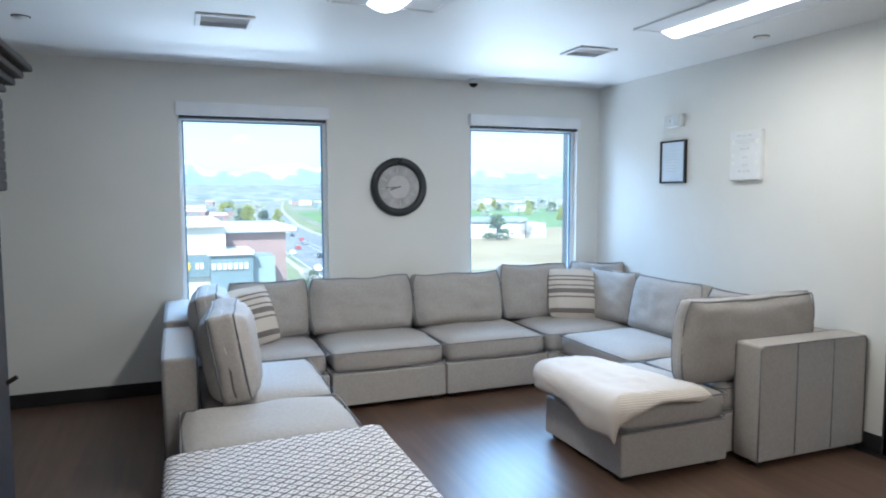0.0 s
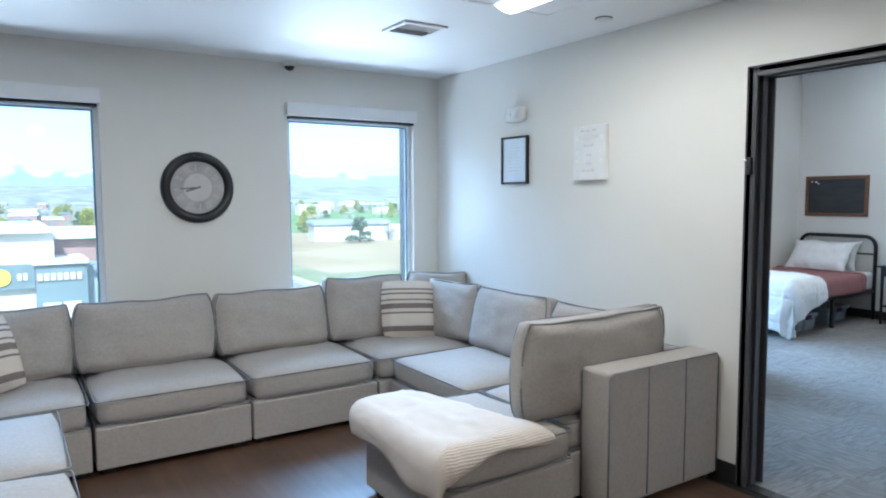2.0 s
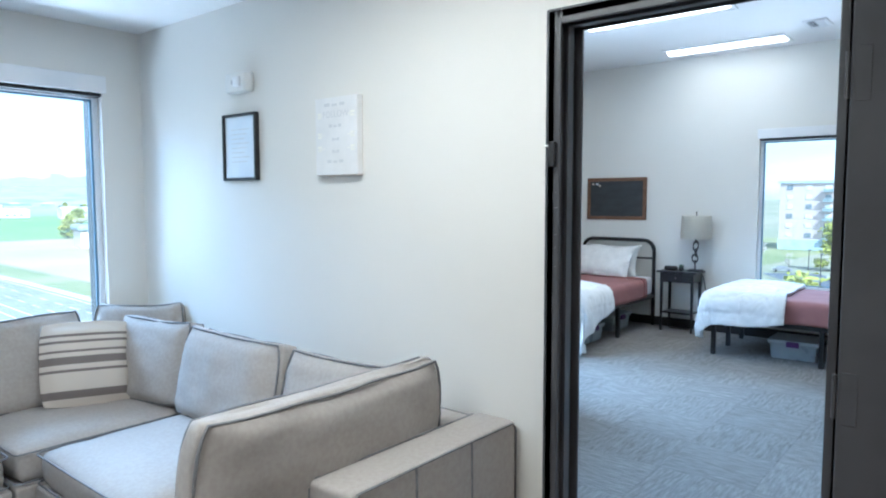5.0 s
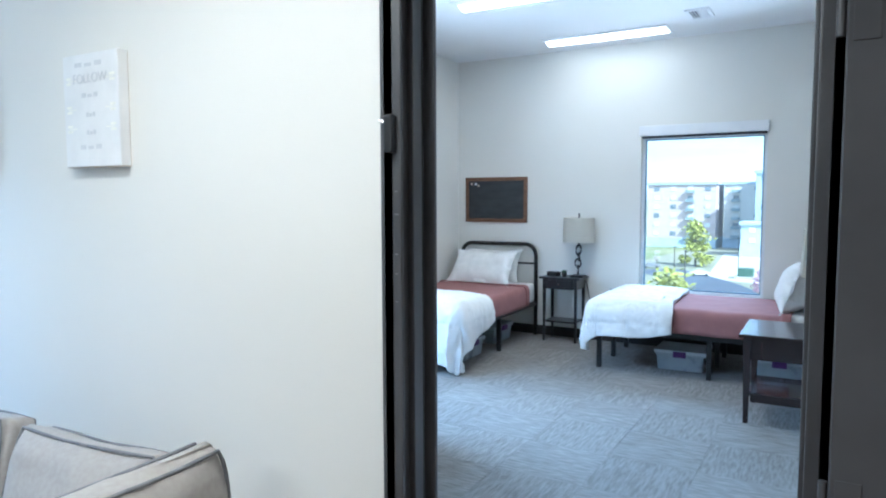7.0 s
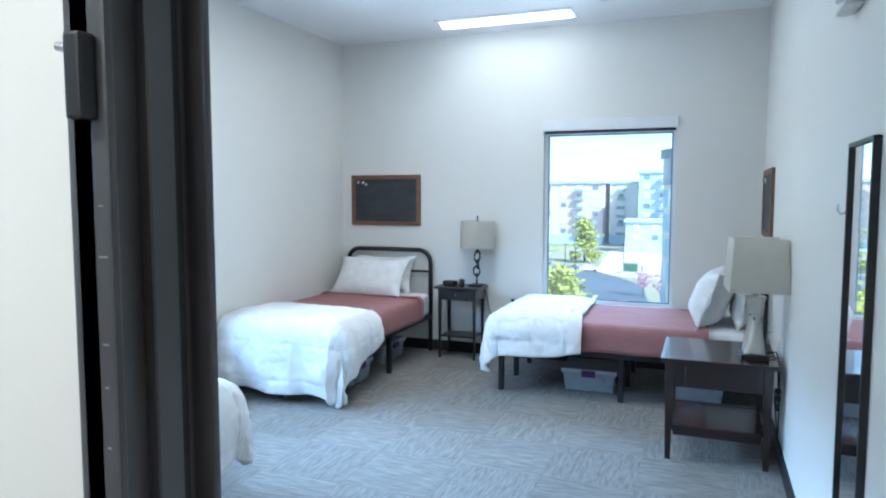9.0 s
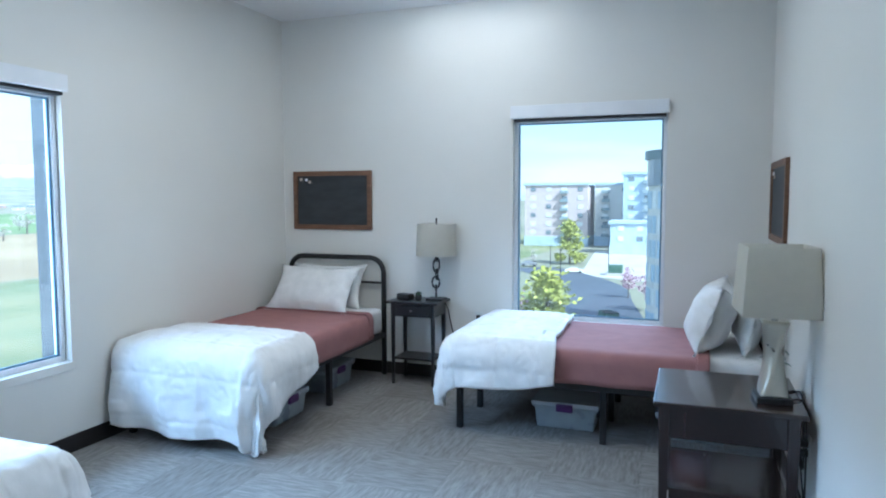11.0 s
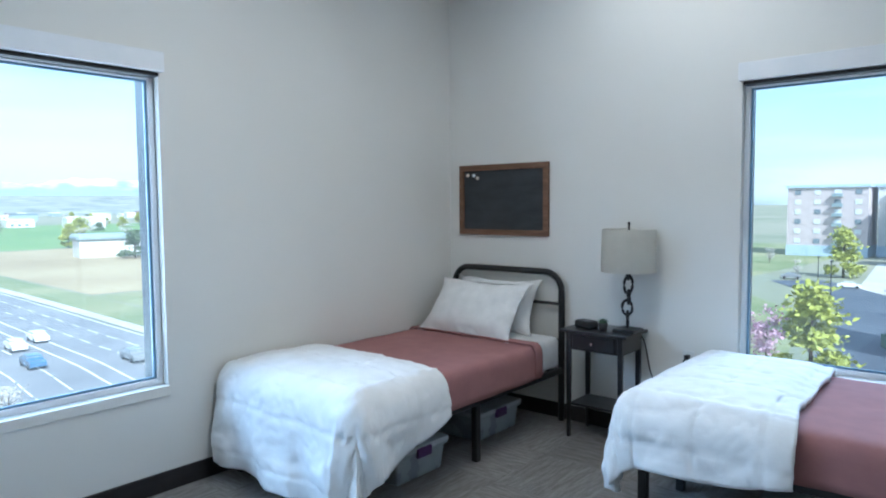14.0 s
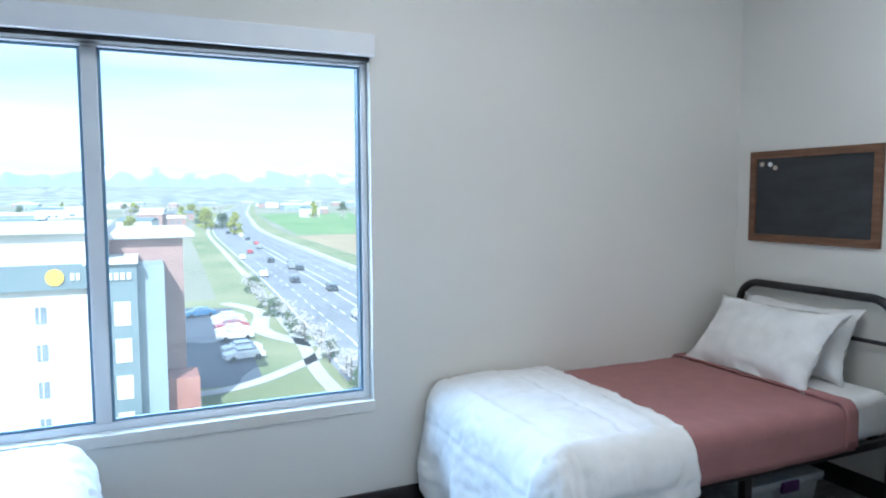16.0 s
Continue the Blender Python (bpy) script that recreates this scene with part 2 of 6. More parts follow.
def stripe_material():
    """Cream pillow with grey-brown woven stripes of differing width, by height."""
    m, n, link, p = material("striped_weave", 0.95)
    co, sep, r = n.new("ShaderNodeTexCoord"), n.new("ShaderNodeSeparateXYZ"), n.new("ShaderNodeValToRGB")
    link(co.outputs["Object"], sep.inputs["Vector"])
    mr = n.new("ShaderNodeMapRange")
    mr.inputs["From Min"].default_value, mr.inputs["From Max"].default_value = 0.0, 0.44
    link(sep.outputs["Z"], mr.inputs["Value"])
    cr = r.color_ramp
    cr.interpolation = "CONSTANT"
    cream, grey = (0.62, 0.56, 0.49, 1), (0.2, 0.17, 0.155, 1)
    cr.elements[0].color, cr.elements[1].position, cr.elements[1].color = cream, 0.10, grey
    for at, c in ((0.19, cream), (0.40, grey), (0.43, cream), (0.49, grey), (0.58, cream), (0.63, grey), (0.66, cream), (0.74, grey), (0.77, cream), (0.82, grey), (0.85, cream)):
        e = cr.elements.new(at)
        e.color = c
    link(mr.outputs["Result"], r.inputs["Fac"])
    link(r.outputs["Color"], p.inputs["Base Color"])
    nz, bu = n.new("ShaderNodeTexNoise"), n.new("ShaderNodeBump")
    nz.inputs["Scale"].default_value = 220
    bu.inputs["Strength"].default_value, bu.inputs["Distance"].default_value = 0.6, 0.003
    link(nz.outputs["Fac"], bu.inputs["Height"])
    link(bu.outputs["Normal"], p.inputs["Normal"])
    return m


def knit_material():
    """Cream chunky knit in ribbed rows."""
    m, n, link, p = material("cream_knit_throw", 0.95)
    co, wv, nz, mx, bu, r = (n.new(k) for k in ("ShaderNodeTexCoord", "ShaderNodeTexWave", "ShaderNodeTexNoise", "ShaderNodeMath", "ShaderNodeBump", "ShaderNodeValToRGB"))
    wv.bands_direction = "Y"
    wv.inputs["Scale"].default_value, wv.inputs["Distortion"].default_value, wv.inputs["Detail"].default_value, wv.inputs["Detail Scale"].default_value = 26.0, 2.2, 3.0, 3.0
    nz.inputs["Scale"].default_value, nz.inputs["Detail"].default_value = 130.0, 3.0
    link(co.outputs["UV"], wv.inputs["Vector"])
    link(co.outputs["UV"], nz.inputs["Vector"])
    mx.operation = "ADD"
    link(wv.outputs["Fac"], mx.inputs[0])
    link(nz.outputs["Fac"], mx.inputs[1])
    bu.inputs["Strength"].default_value, bu.inputs["Distance"].default_value = 0.5, 0.004
    link(mx.outputs[0], bu.inputs["Height"])
    link(bu.outputs["Normal"], p.inputs["Normal"])
    r.color_ramp.elements[0].color, r.color_ramp.elements[1].color = (0.55, 0.48, 0.425, 1), (0.66, 0.595, 0.53, 1)
    link(nz.outputs["Fac"], r.inputs["Fac"])
    link(r.outputs["Color"], p.inputs["Base Color"])
    return m


LATTICE, STRIPED, THROW = lattice_material(), stripe_material(), knit_material()


# ---- mesh helpers ----
def part(name, bm, mat, parent=None, label="", smooth=False):
    me = bpy.data.meshes.new(name)
    if smooth:
        for f in bm.faces:
            f.smooth = True
    bm.to_mesh(me)
    bm.free()
    me.materials.append(mat)
    ob = new(name, me)
    if parent:
        ob.parent = parent
    if label:
        ob["label"] = label
    return ob


def thing(name, at, label, category, group="", kind="", rz=0.0):
    ob = new(name)
    ob.matrix_world = pose(*at, 0, 0, rz)
    return tagged(ob, label, category, group, kind)


def block(x0, x1, y0, y1, z0, z1, bevel=0.0, seg=2, bm=None):
    out = bm or bmesh.new()
    made = bmesh.ops.create_cube(out, size=1.0, matrix=Matrix.Translation(((x0 + x1) / 2, (y0 + y1) / 2, (z0 + z1) / 2)) @ Matrix.Diagonal((x1 - x0, y1 - y0, z1 - z0, 1)))
    if bevel:
        edges = list({e for v in made["verts"] for e in v.link_edges})
        bmesh.ops.bevel(out, geom=edges, offset=bevel, segments=seg, affect="EDGES", profile=0.6)
    return out


def rod(p, q, r, r2=None, n=12, bm=None):
    out = bm or bmesh.new()
    p, q = Vector(p), Vector(q)
    m = Matrix.Translation((p + q) / 2) @ (q - p).to_track_quat("Z", "Y").to_matrix().to_4x4()
    bmesh.ops.create_cone(out, cap_ends=True, segments=n, radius1=r, radius2=r if r2 is None else r2, depth=(q - p).length, matrix=m)
    return out


def tube(points, r, n=8, closed=False, bm=None, square=False):
    """A tube swept along points."""
    out = bm or bmesh.new()
    pts = [Vector(p) for p in points]
    rings, up = [], Vector((0, 0, 1))
    for i, p in enumerate(pts):
        a = pts[i - 1] if (i or closed) else p
        b = pts[(i + 1) % len(pts)] if (i + 1 < len(pts) or closed) else p
        d = (b - a).normalized()
        s = d.cross(up)
        if s.length < 0.05:
            s = d.cross(Vector((1, 0, 0)))
        s.normalize()
        w = s.cross(d)
        rings.append([out.verts.new(p + r * (s * math.cos(2 * math.pi * k / n) + w * math.sin(2 * math.pi * k / n))) for k in range(n)])
    m = len(pts)
    for i in range(m if closed else m - 1):
        a, b = rings[i], rings[(i + 1) % m]
        for k in range(n):
            out.faces.new((a[k], a[(k + 1) % n], b[(k + 1) % n], b[k]))
    if not closed:
        out.faces.new(rings[0][::-1])
        out.faces.new(rings[-1])
    bmesh.ops.recalc_face_normals(out, faces=out.faces[:])
    return out


def lathe(profile, n=28):
    """Turns (radius, z) pairs round the z axis."""
    bm = bmesh.new()
    rings = [[bm.verts.new((r * math.cos(2 * math.pi * k / n), r * math.sin(2 * math.pi * k / n), z)) for k in range(n)] for r, z in profile]
    for a, b in zip(rings, rings[1:]):
        for k in range(n):
            bm.faces.new((a[k], a[(k + 1) % n], b[(k + 1) % n], b[k]))
    bm.faces.new(rings[0][::-1])
    bm.faces.new(rings[-1])
    return bm


def cuboid_grid(n):
    bm = bmesh.new()
    bmesh.ops.create_cube(bm, size=2.0)
    bmesh.ops.subdivide_edges(bm, edges=bm.edges[:], cuts=n, use_grid_fill=True)
    return bm


def rr(u, v, hw, hh, k=0.25):
    """Rounds a square's (u, v) in -1..1 into a soft rectangle of half sizes hw, hh."""
    f = 1 - k * 0.28 * (u * u * v * v)
    return u * hw * f, v * hh * f


def cushion_shape(w, h, t, seed, full=0.45, wrinkle=0.012, n=9, sag=0.0, edge=0.62):
    """A stuffed boxed cushion: w wide (x), t thick (y), h high (z from 0)."""
    bm = cuboid_grid(n)
    for vert in bm.verts:
        u, s, v = vert.co
        x, z = rr(u, v, w / 2, h / 2, 0.2)
        thick = t / 2 * (edge + (1 - edge) * ((1 - u**4) * (1 - v**4)) ** full)
        round_ = 1 - 0.05 * abs(s) ** 6
        x, z = x * round_ * (1 - 0.03 * abs(v) ** 6), z * round_
        z -= sag * (1 - u * u) * max(0.0, v)
        p = Vector((x, s * thick, z + h / 2))
        d = noise.noise(p * 7 + Vector((seed * 3.1, seed, 0))) * wrinkle + noise.noise(p * 19 + Vector((seed, 0, seed * 2))) * wrinkle * 0.5 - wrinkle * 0.4 * max(0, 1 - 5 * abs(noise.noise(Vector((x * 2.5 + seed, s, (z + h / 2) * 6 + x * 2)))))
        d += wrinkle * 0.9 * math.sin(24 * (u + 0.3 * v + seed)) * max(0, -v - 0.35) * 0.5
        p.y += d if s > 0 else -d
        p.z += noise.noise(Vector((x * 4 + seed, 0, s))) * wrinkle * (1 if v > 0 else 0.2)
        vert.co = p
    return bm


def cushion_piping(w, h, t, seed, s, wrinkle, sag, edge=0.62):
    pts = []
    k = 14
    loop = [(-1 + 2 * i / k, -1) for i in range(k)] + [(1, -1 + 2 * i / k) for i in range(k)] + [(1 - 2 * i / k, 1) for i in range(k)] + [(-1, 1 - 2 * i / k) for i in range(k)]
    for u, v in loop:
        x, z = rr(u, v, w / 2, h / 2, 0.2)
        f = 1 - 0.022
        z -= sag * (1 - u * u) * max(0.0, v)
        wz = noise.noise(Vector((x * 4 + seed, 0, s))) * wrinkle * (1 if v > 0 else 0.2)
        pts.append((x * f * (1 - 0.03 * abs(v) ** 6), s * t / 2 * edge, z * f + h / 2 + wz))
    return tube(pts, 0.005, 6, closed=True)


def boxed_cushion(name, w, h, t, seed, m, label, category="cushion", group="", wrinkle=0.016, sag=0.02, mat=None, pipes=True, edge=0.62, n=17):
    c = thing(name, (0, 0, 0), label, category, group)
    c.matrix_world = m
    part("cover", cushion_shape(w, h, t, seed, wrinkle=wrinkle, sag=sag, edge=edge, n=n), mat or FABRIC, c, smooth=True)
    if pipes:
        for s in (-0.94, 0.94):
            part("piping", cushion_piping(w, h, t, seed, s, wrinkle, sag, edge), PIPING, c, "dark grey piping", smooth=True)
    return c


def drape(quad, box, top, nu, nv, seed, puff=0.0, fold=0.02, floor=0.03, thick=0.02, hem=0.02, quilt=0.0, cover=0.012, ragged=0.0, r=0.07, waves=17):
    """A cloth laid over a box (x0, x1, y0, y1): cloth points past an edge hang down from it."""
    bm = bmesh.new()
    uvl = bm.loops.layers.uv.new("uv")
    x0, x1, y0, y1 = box
    q = [Vector(c) for c in quad]
    grid, flat = [], {}
    for i in range(nu + 1):
        row = []
        for j in range(nv + 1):
            u, v = i / nu, j / nv
            p = q[0] * (1 - u) * (1 - v) + q[1] * u * (1 - v) + q[2] * u * v + q[3] * (1 - u) * v
            e = min(u, 1 - u, v, 1 - v)
            p = p + Vector((noise.noise(Vector((p.x * 3, p.y * 3, seed))), noise.noise(Vector((p.x * 3, p.y * 3, seed + 9))))) * ragged * (1 if e < 0.08 else 0.3)
            ox, oy = p.x - min(max(p.x, x0), x1), p.y - min(max(p.y, y0), y1)
            out = math.hypot(ox, oy)
            if ox and oy:
                k_ = (max(abs(ox), abs(oy)) + 0.12 * min(abs(ox), abs(oy))) / out
                ox, oy, out = ox * k_, oy * k_, out * k_
            z = top + cover
            inner = min(p.x - x0, x1 - p.x, p.y - y0, y1 - p.y)
            n1 = noise.noise(Vector((p.x * 5, p.y * 5, seed)))
            n2 = noise.noise(Vector((p.x * 13, p.y * 13, seed + 4)))
            if quilt:
                n1, n2 = n1 * 0.6, n2 * 0.4
            swell = puff * min(1, 6 * e + 0.25)
            n3 = noise.noise(Vector((p.x * 4 + 2 * n2, p.y * 4 + n1, seed + 7)))
            crease = max(0, 1 - 8 * abs(n3))
            z += swell * min(1.0, 0.55 + 3 * max(0, inner)) + fold * (0.35 * n1 + 0.2 * n2 - 0.10 * crease)
            x, y = p.x, p.y
            if out > 0:
                ang = min(out / r, math.pi / 2)
                nx, ny = ox / out, oy / out
                side = r * math.sin(ang) * 0.8
                drop = r * (1 - math.cos(ang)) + max(0, out - r * math.pi / 2)
                along = (p.x if abs(ny) > abs(nx) else p.y)
                wave = (0.5 + 0.5 * math.sin(along * waves + seed * 2 + 2.5 * n1) + 0.3 * n1) * fold * 1.5 * min(1, drop * drop * 7) - crease * fold * 0.18
                bulge = swell * 0.9 * math.sin(min(1, drop / 0.4) * math.pi * 0.75)
                bx, by = min(max(p.x, x0), x1), min(max(p.y, y0), y1)
                x, y = bx + nx * (side + wave + bulge + 0.012), by + ny * (side + wave + bulge + 0.012)
                z -= drop
            if quilt:
                a, b = abs(math.sin(math.pi * p.x / quilt)), abs(math.sin(math.pi * p.y / quilt))
                dip = 0.008 * min(1.2, max(0, 1 - 5 * a) + max(0, 1 - 5 * b)) + 0.004 * math.sin(p.x * 61 + 5 * n1) * max(0, 1 - 2.2 * b) + 0.004 * math.sin(p.y * 57 + 5 * n2) * max(0, 1 - 2.2 * a)
                if out > 0:
                    steep = min(1, out / r)
                    x, y, z = x - ox / out * dip * steep, y - oy / out * dip * steep, z - dip * (1 - steep)
                else:
                    z -= dip
            vtx = bm.verts.new((x, y, max(z, floor)))
            flat[vtx] = (p.x, p.y)
            row.append(vtx)
        grid.append(row)
    for i in range(nu):
        for j in range(nv):
            f = bm.faces.new((grid[i][j], grid[i + 1][j], grid[i + 1][j + 1], grid[i][j + 1]))
            for l in f.loops:
                l[uvl].uv = flat[l.vert]
    bmesh.ops.recalc_face_normals(bm, faces=bm.faces[:])
    bm.normal_update()
    if sum(f.normal.z for f in bm.faces) < 0:
        bmesh.ops.reverse_faces(bm, faces=bm.faces[:])
    bm.normal_update()
    t = abs(thick)
    top_v, top_f = bm.verts[:], bm.faces[:]
    rim = [e for e in bm.edges if len(e.link_faces) == 1]
    under = {v: bm.verts.new(v.co - v.normal * t) for v in top_v}
    for v in top_v:
        under[v].co.z = max(under[v].co.z, floor - 0.02)
    for f in top_f:
        bm.faces.new([under[v] for v in reversed(f.verts)])
    for e in rim:
        l = e.link_loops[0]
        a, b = l.vert, l.link_loop_next.vert
        bm.faces.new((b, a, under[a], under[b]))
    return bm

# ---- the building: walls, floors, ceilings ----
YA, XB, XB2, XC, YD = 5.03, 4.06, 4.18, 9.80, 1.01
ZL, ZB = 2.55, 3.11
SILL, HEAD = 0.545, 2.155


def structure(name, bm, mat, label, category, parent=None, smooth=False):
    return tagged(part(name, bm, mat, parent, smooth=smooth), label, category, kind="structure")


def wall_x(name, x0, x1, y0, y1, top, holes, label):
    """A wall along x between y0 and y1, with holes (a, b, sill, head)."""
    bm, at = bmesh.new(), x0
    for a, b, s, h in sorted(holes):
        block(at, a, y0, y1, 0, top, bm=bm)
        if s > 0:
            block(a, b, y0, y1, 0, s, bm=bm)
        block(a, b, y0, y1, h, top, bm=bm)
        at = b
    block(at, x1, y0, y1, 0, top, bm=bm)
    return structure(name, bm, WALL, label, "wall")


def wall_y(name, y0, y1, x0, x1, top, holes, label):
    bm, at = bmesh.new(), y0
    for a, b, s, h in sorted(holes):
        block(x0, x1, at, a, 0, top, bm=bm)
        if s > 0:
            block(x0, x1, a, b, 0, s, bm=bm)
        block(x0, x1, a, b, h, top, bm=bm)
        at = b
    block(x0, x1, at, y1, 0, top, bm=bm)
    return structure(name, bm, WALL, label, "wall")


W1, W2, W4, W3 = (0.255, 1.405), (2.695, 3.815), (5.20, 7.485), (1.715, 2.89)
wall_x("wall_north_living", -2.4, 4.13, YA, YA + 0.24, 2.9, [(*W1, SILL, HEAD), (*W2, SILL, HEAD)], "warm white painted wall with two tall windows")
wall_x("wall_north_bedroom", 4.13, XC + 0.24, YA, YA + 0.24, 3.4, [(*W4, SILL, HEAD)], "warm white painted wall with a wide window")
wall_y("wall_east", YD - 0.2, YA, XC, XC + 0.24, 3.4, [(*W3, SILL, HEAD)], "warm white painted wall with one tall window")
DOOR = (1.135, 2.08, 2.18)
wall_y("wall_between", -3.2, YA, XB, XB2, 3.4, [(DOOR[0], DOOR[1], 0, DOOR[2])], "warm white painted wall with a doorway")
structure("wall_south_bedroom", block(XB2, XC, YD - 0.2, YD, 0, 3.4), WALL, "warm white painted wall behind the mirror", "wall")
structure("wall_west", block(-2.4, -2.2, -3.2, YA, 0, 2.9), WALL, "warm white painted wall", "wall")
structure("wall_south", block(-2.2, XB, -3.4, -3.2, 0, 2.9), WALL, "warm white painted wall", "wall")
structure("ceiling_living", block(-2.2, XB, -3.2, YA, ZL, ZL + 0.2), CEIL, "smooth white painted ceiling", "ceiling")
structure("ceiling_bedroom", block(XB2, XC, YD, YA, ZB, ZB + 0.2), CEIL, "smooth white painted ceiling", "ceiling")

floor_l = structure("floor_living", block(-2.2, XB + 0.07, -3.2, YA, -0.2, -0.006), GASKET, "dark walnut vinyl plank floor with a soft sheen", "floor")
floor_b = structure("floor_bedroom", block(XB + 0.07, XC, YD, YA, -0.2, -0.006), GASKET, "grey loop carpet tiles laid quarter-turned", "floor")


def baseboard(name, x0, x1, y0, y1):
    structure(name, block(x0, x1, y0, y1, 0.0, 0.105, 0.003, 1), BASEB, "black rubber baseboard along the wall", "baseboard")


baseboard("baseboard_north_living", -2.2, XB, YA - 0.012, YA)
baseboard("baseboard_between_living", XB - 0.012, XB, 2.085, YA - 0.013)
baseboard("baseboard_between_south", XB - 0.012, XB, -3.2, 1.13)
baseboard("baseboard_north_bedroom", XB2, XC, YA - 0.012, YA)
baseboard("baseboard_east", XC - 0.012, XC, YD + 0.013, YA - 0.013)
baseboard("baseboard_south_bedroom", XB2, XC, YD, YD + 0.012)
baseboard("baseboard_between_bedroom", XB2, XB2 + 0.012, 2.085, YA - 0.013)


def window(name, a, b, mullions, m, label):
    """A window in a wall along x, its room face at y = 0: frame, panes, sill and shade cassette."""
    w = thing(name, (0, 0, 0), label, "window", kind="structure")
    w.matrix_world = m
    f0, f1 = 0.05, 0.11
    t = 0.03
    bm = block(a, a + t, f0, f1, SILL + 0.01, HEAD, 0.004, 1)
    block(b - t, b, f0, f1, SILL + 0.01, HEAD, 0.004, 1, bm)
    block(a + t, b - t, f0, f1, SILL + 0.01, SILL + 0.01 + t, 0.004, 1, bm)
    block(a + t, b - t, f0, f1, HEAD - t, HEAD, 0.004, 1, bm)
    part("window_frame", bm, VINYL, w)
    # dark strips added as painted shade on the overbright outer reveals
    for x0, x1 in ((a, a + 0.006), (b - 0.006, b)):
        part("reveal_dark_strip", block(x0, x1, f1 + 0.001, 0.238, SILL + 0.01, HEAD), POT, w, "dark grey strip added to shade the outer reveal")
    for c in mullions:
        part("mullion", block(c - 0.03, c + 0.03, f0 - 0.005, f1, SILL + 0.01 + t, HEAD - t, 0.004, 1), VINYL, w)
    edges = [a + t, *[k for c in mullions for k in (c - 0.03, c + 0.03)], b - t]
    for l, r in zip(edges[::2], edges[1::2]):
        g = block(l - 0.01, r + 0.01, 0.078, 0.082, SILL + 0.035, HEAD - 0.025)
        pane = part("pane", g, GLASS, w)
        pane.visible_shadow = False
        bm = bmesh.new()
        s = 0.012
        for x0, x1, z0, z1 in ((l, l + s, SILL + 0.01 + t, HEAD - t), (r - s, r, SILL + 0.01 + t, HEAD - t), (l + s, r - s, SILL + 0.01 + t, SILL + 0.01 + t + s), (l + s, r - s, HEAD - t - s, HEAD - t)):
            block(x0, x1, 0.066, 0.077, z0, z1, bm=bm)
        part("gasket", bm, SEAL, w, "thin blue-grey glazing seal")
    part("window_sill", block(a - 0.006, b + 0.006, -0.009, f0, SILL - 0.045, SILL + 0.008, 0.004, 2), WALL, w)
    cas = part("shade_cassette", block(a - 0.012, b + 0.012, -0.05, 0.048, HEAD + 0.0, HEAD + 0.10, 0.006, 2), WHITE, w, "white roller shade cassette")
    part("rolled_shade", block(a + 0.01, b - 0.01, -0.03, 0.045, HEAD - 0.022, HEAD - 0.001, 0.006, 2), GASKET, cas, "dark edge of the rolled shade")
    return w


window("window_1", *W1, [], pose(0, YA, 0), "tall white-framed window with a rolled shade")
window("window_2", *W2, [], pose(0, YA, 0), "tall white-framed window with a rolled shade by the corner")
window("window_3", *W4, [6.33], pose(0, YA, 0), "wide white-framed window in two lights with a rolled shade")
# in the east wall x runs towards -y
window("window_4", -W3[1], -W3[0], [], pose(XC, 0, 0, 0, 0, -90), "tall white-framed window with a rolled shade above the bed")


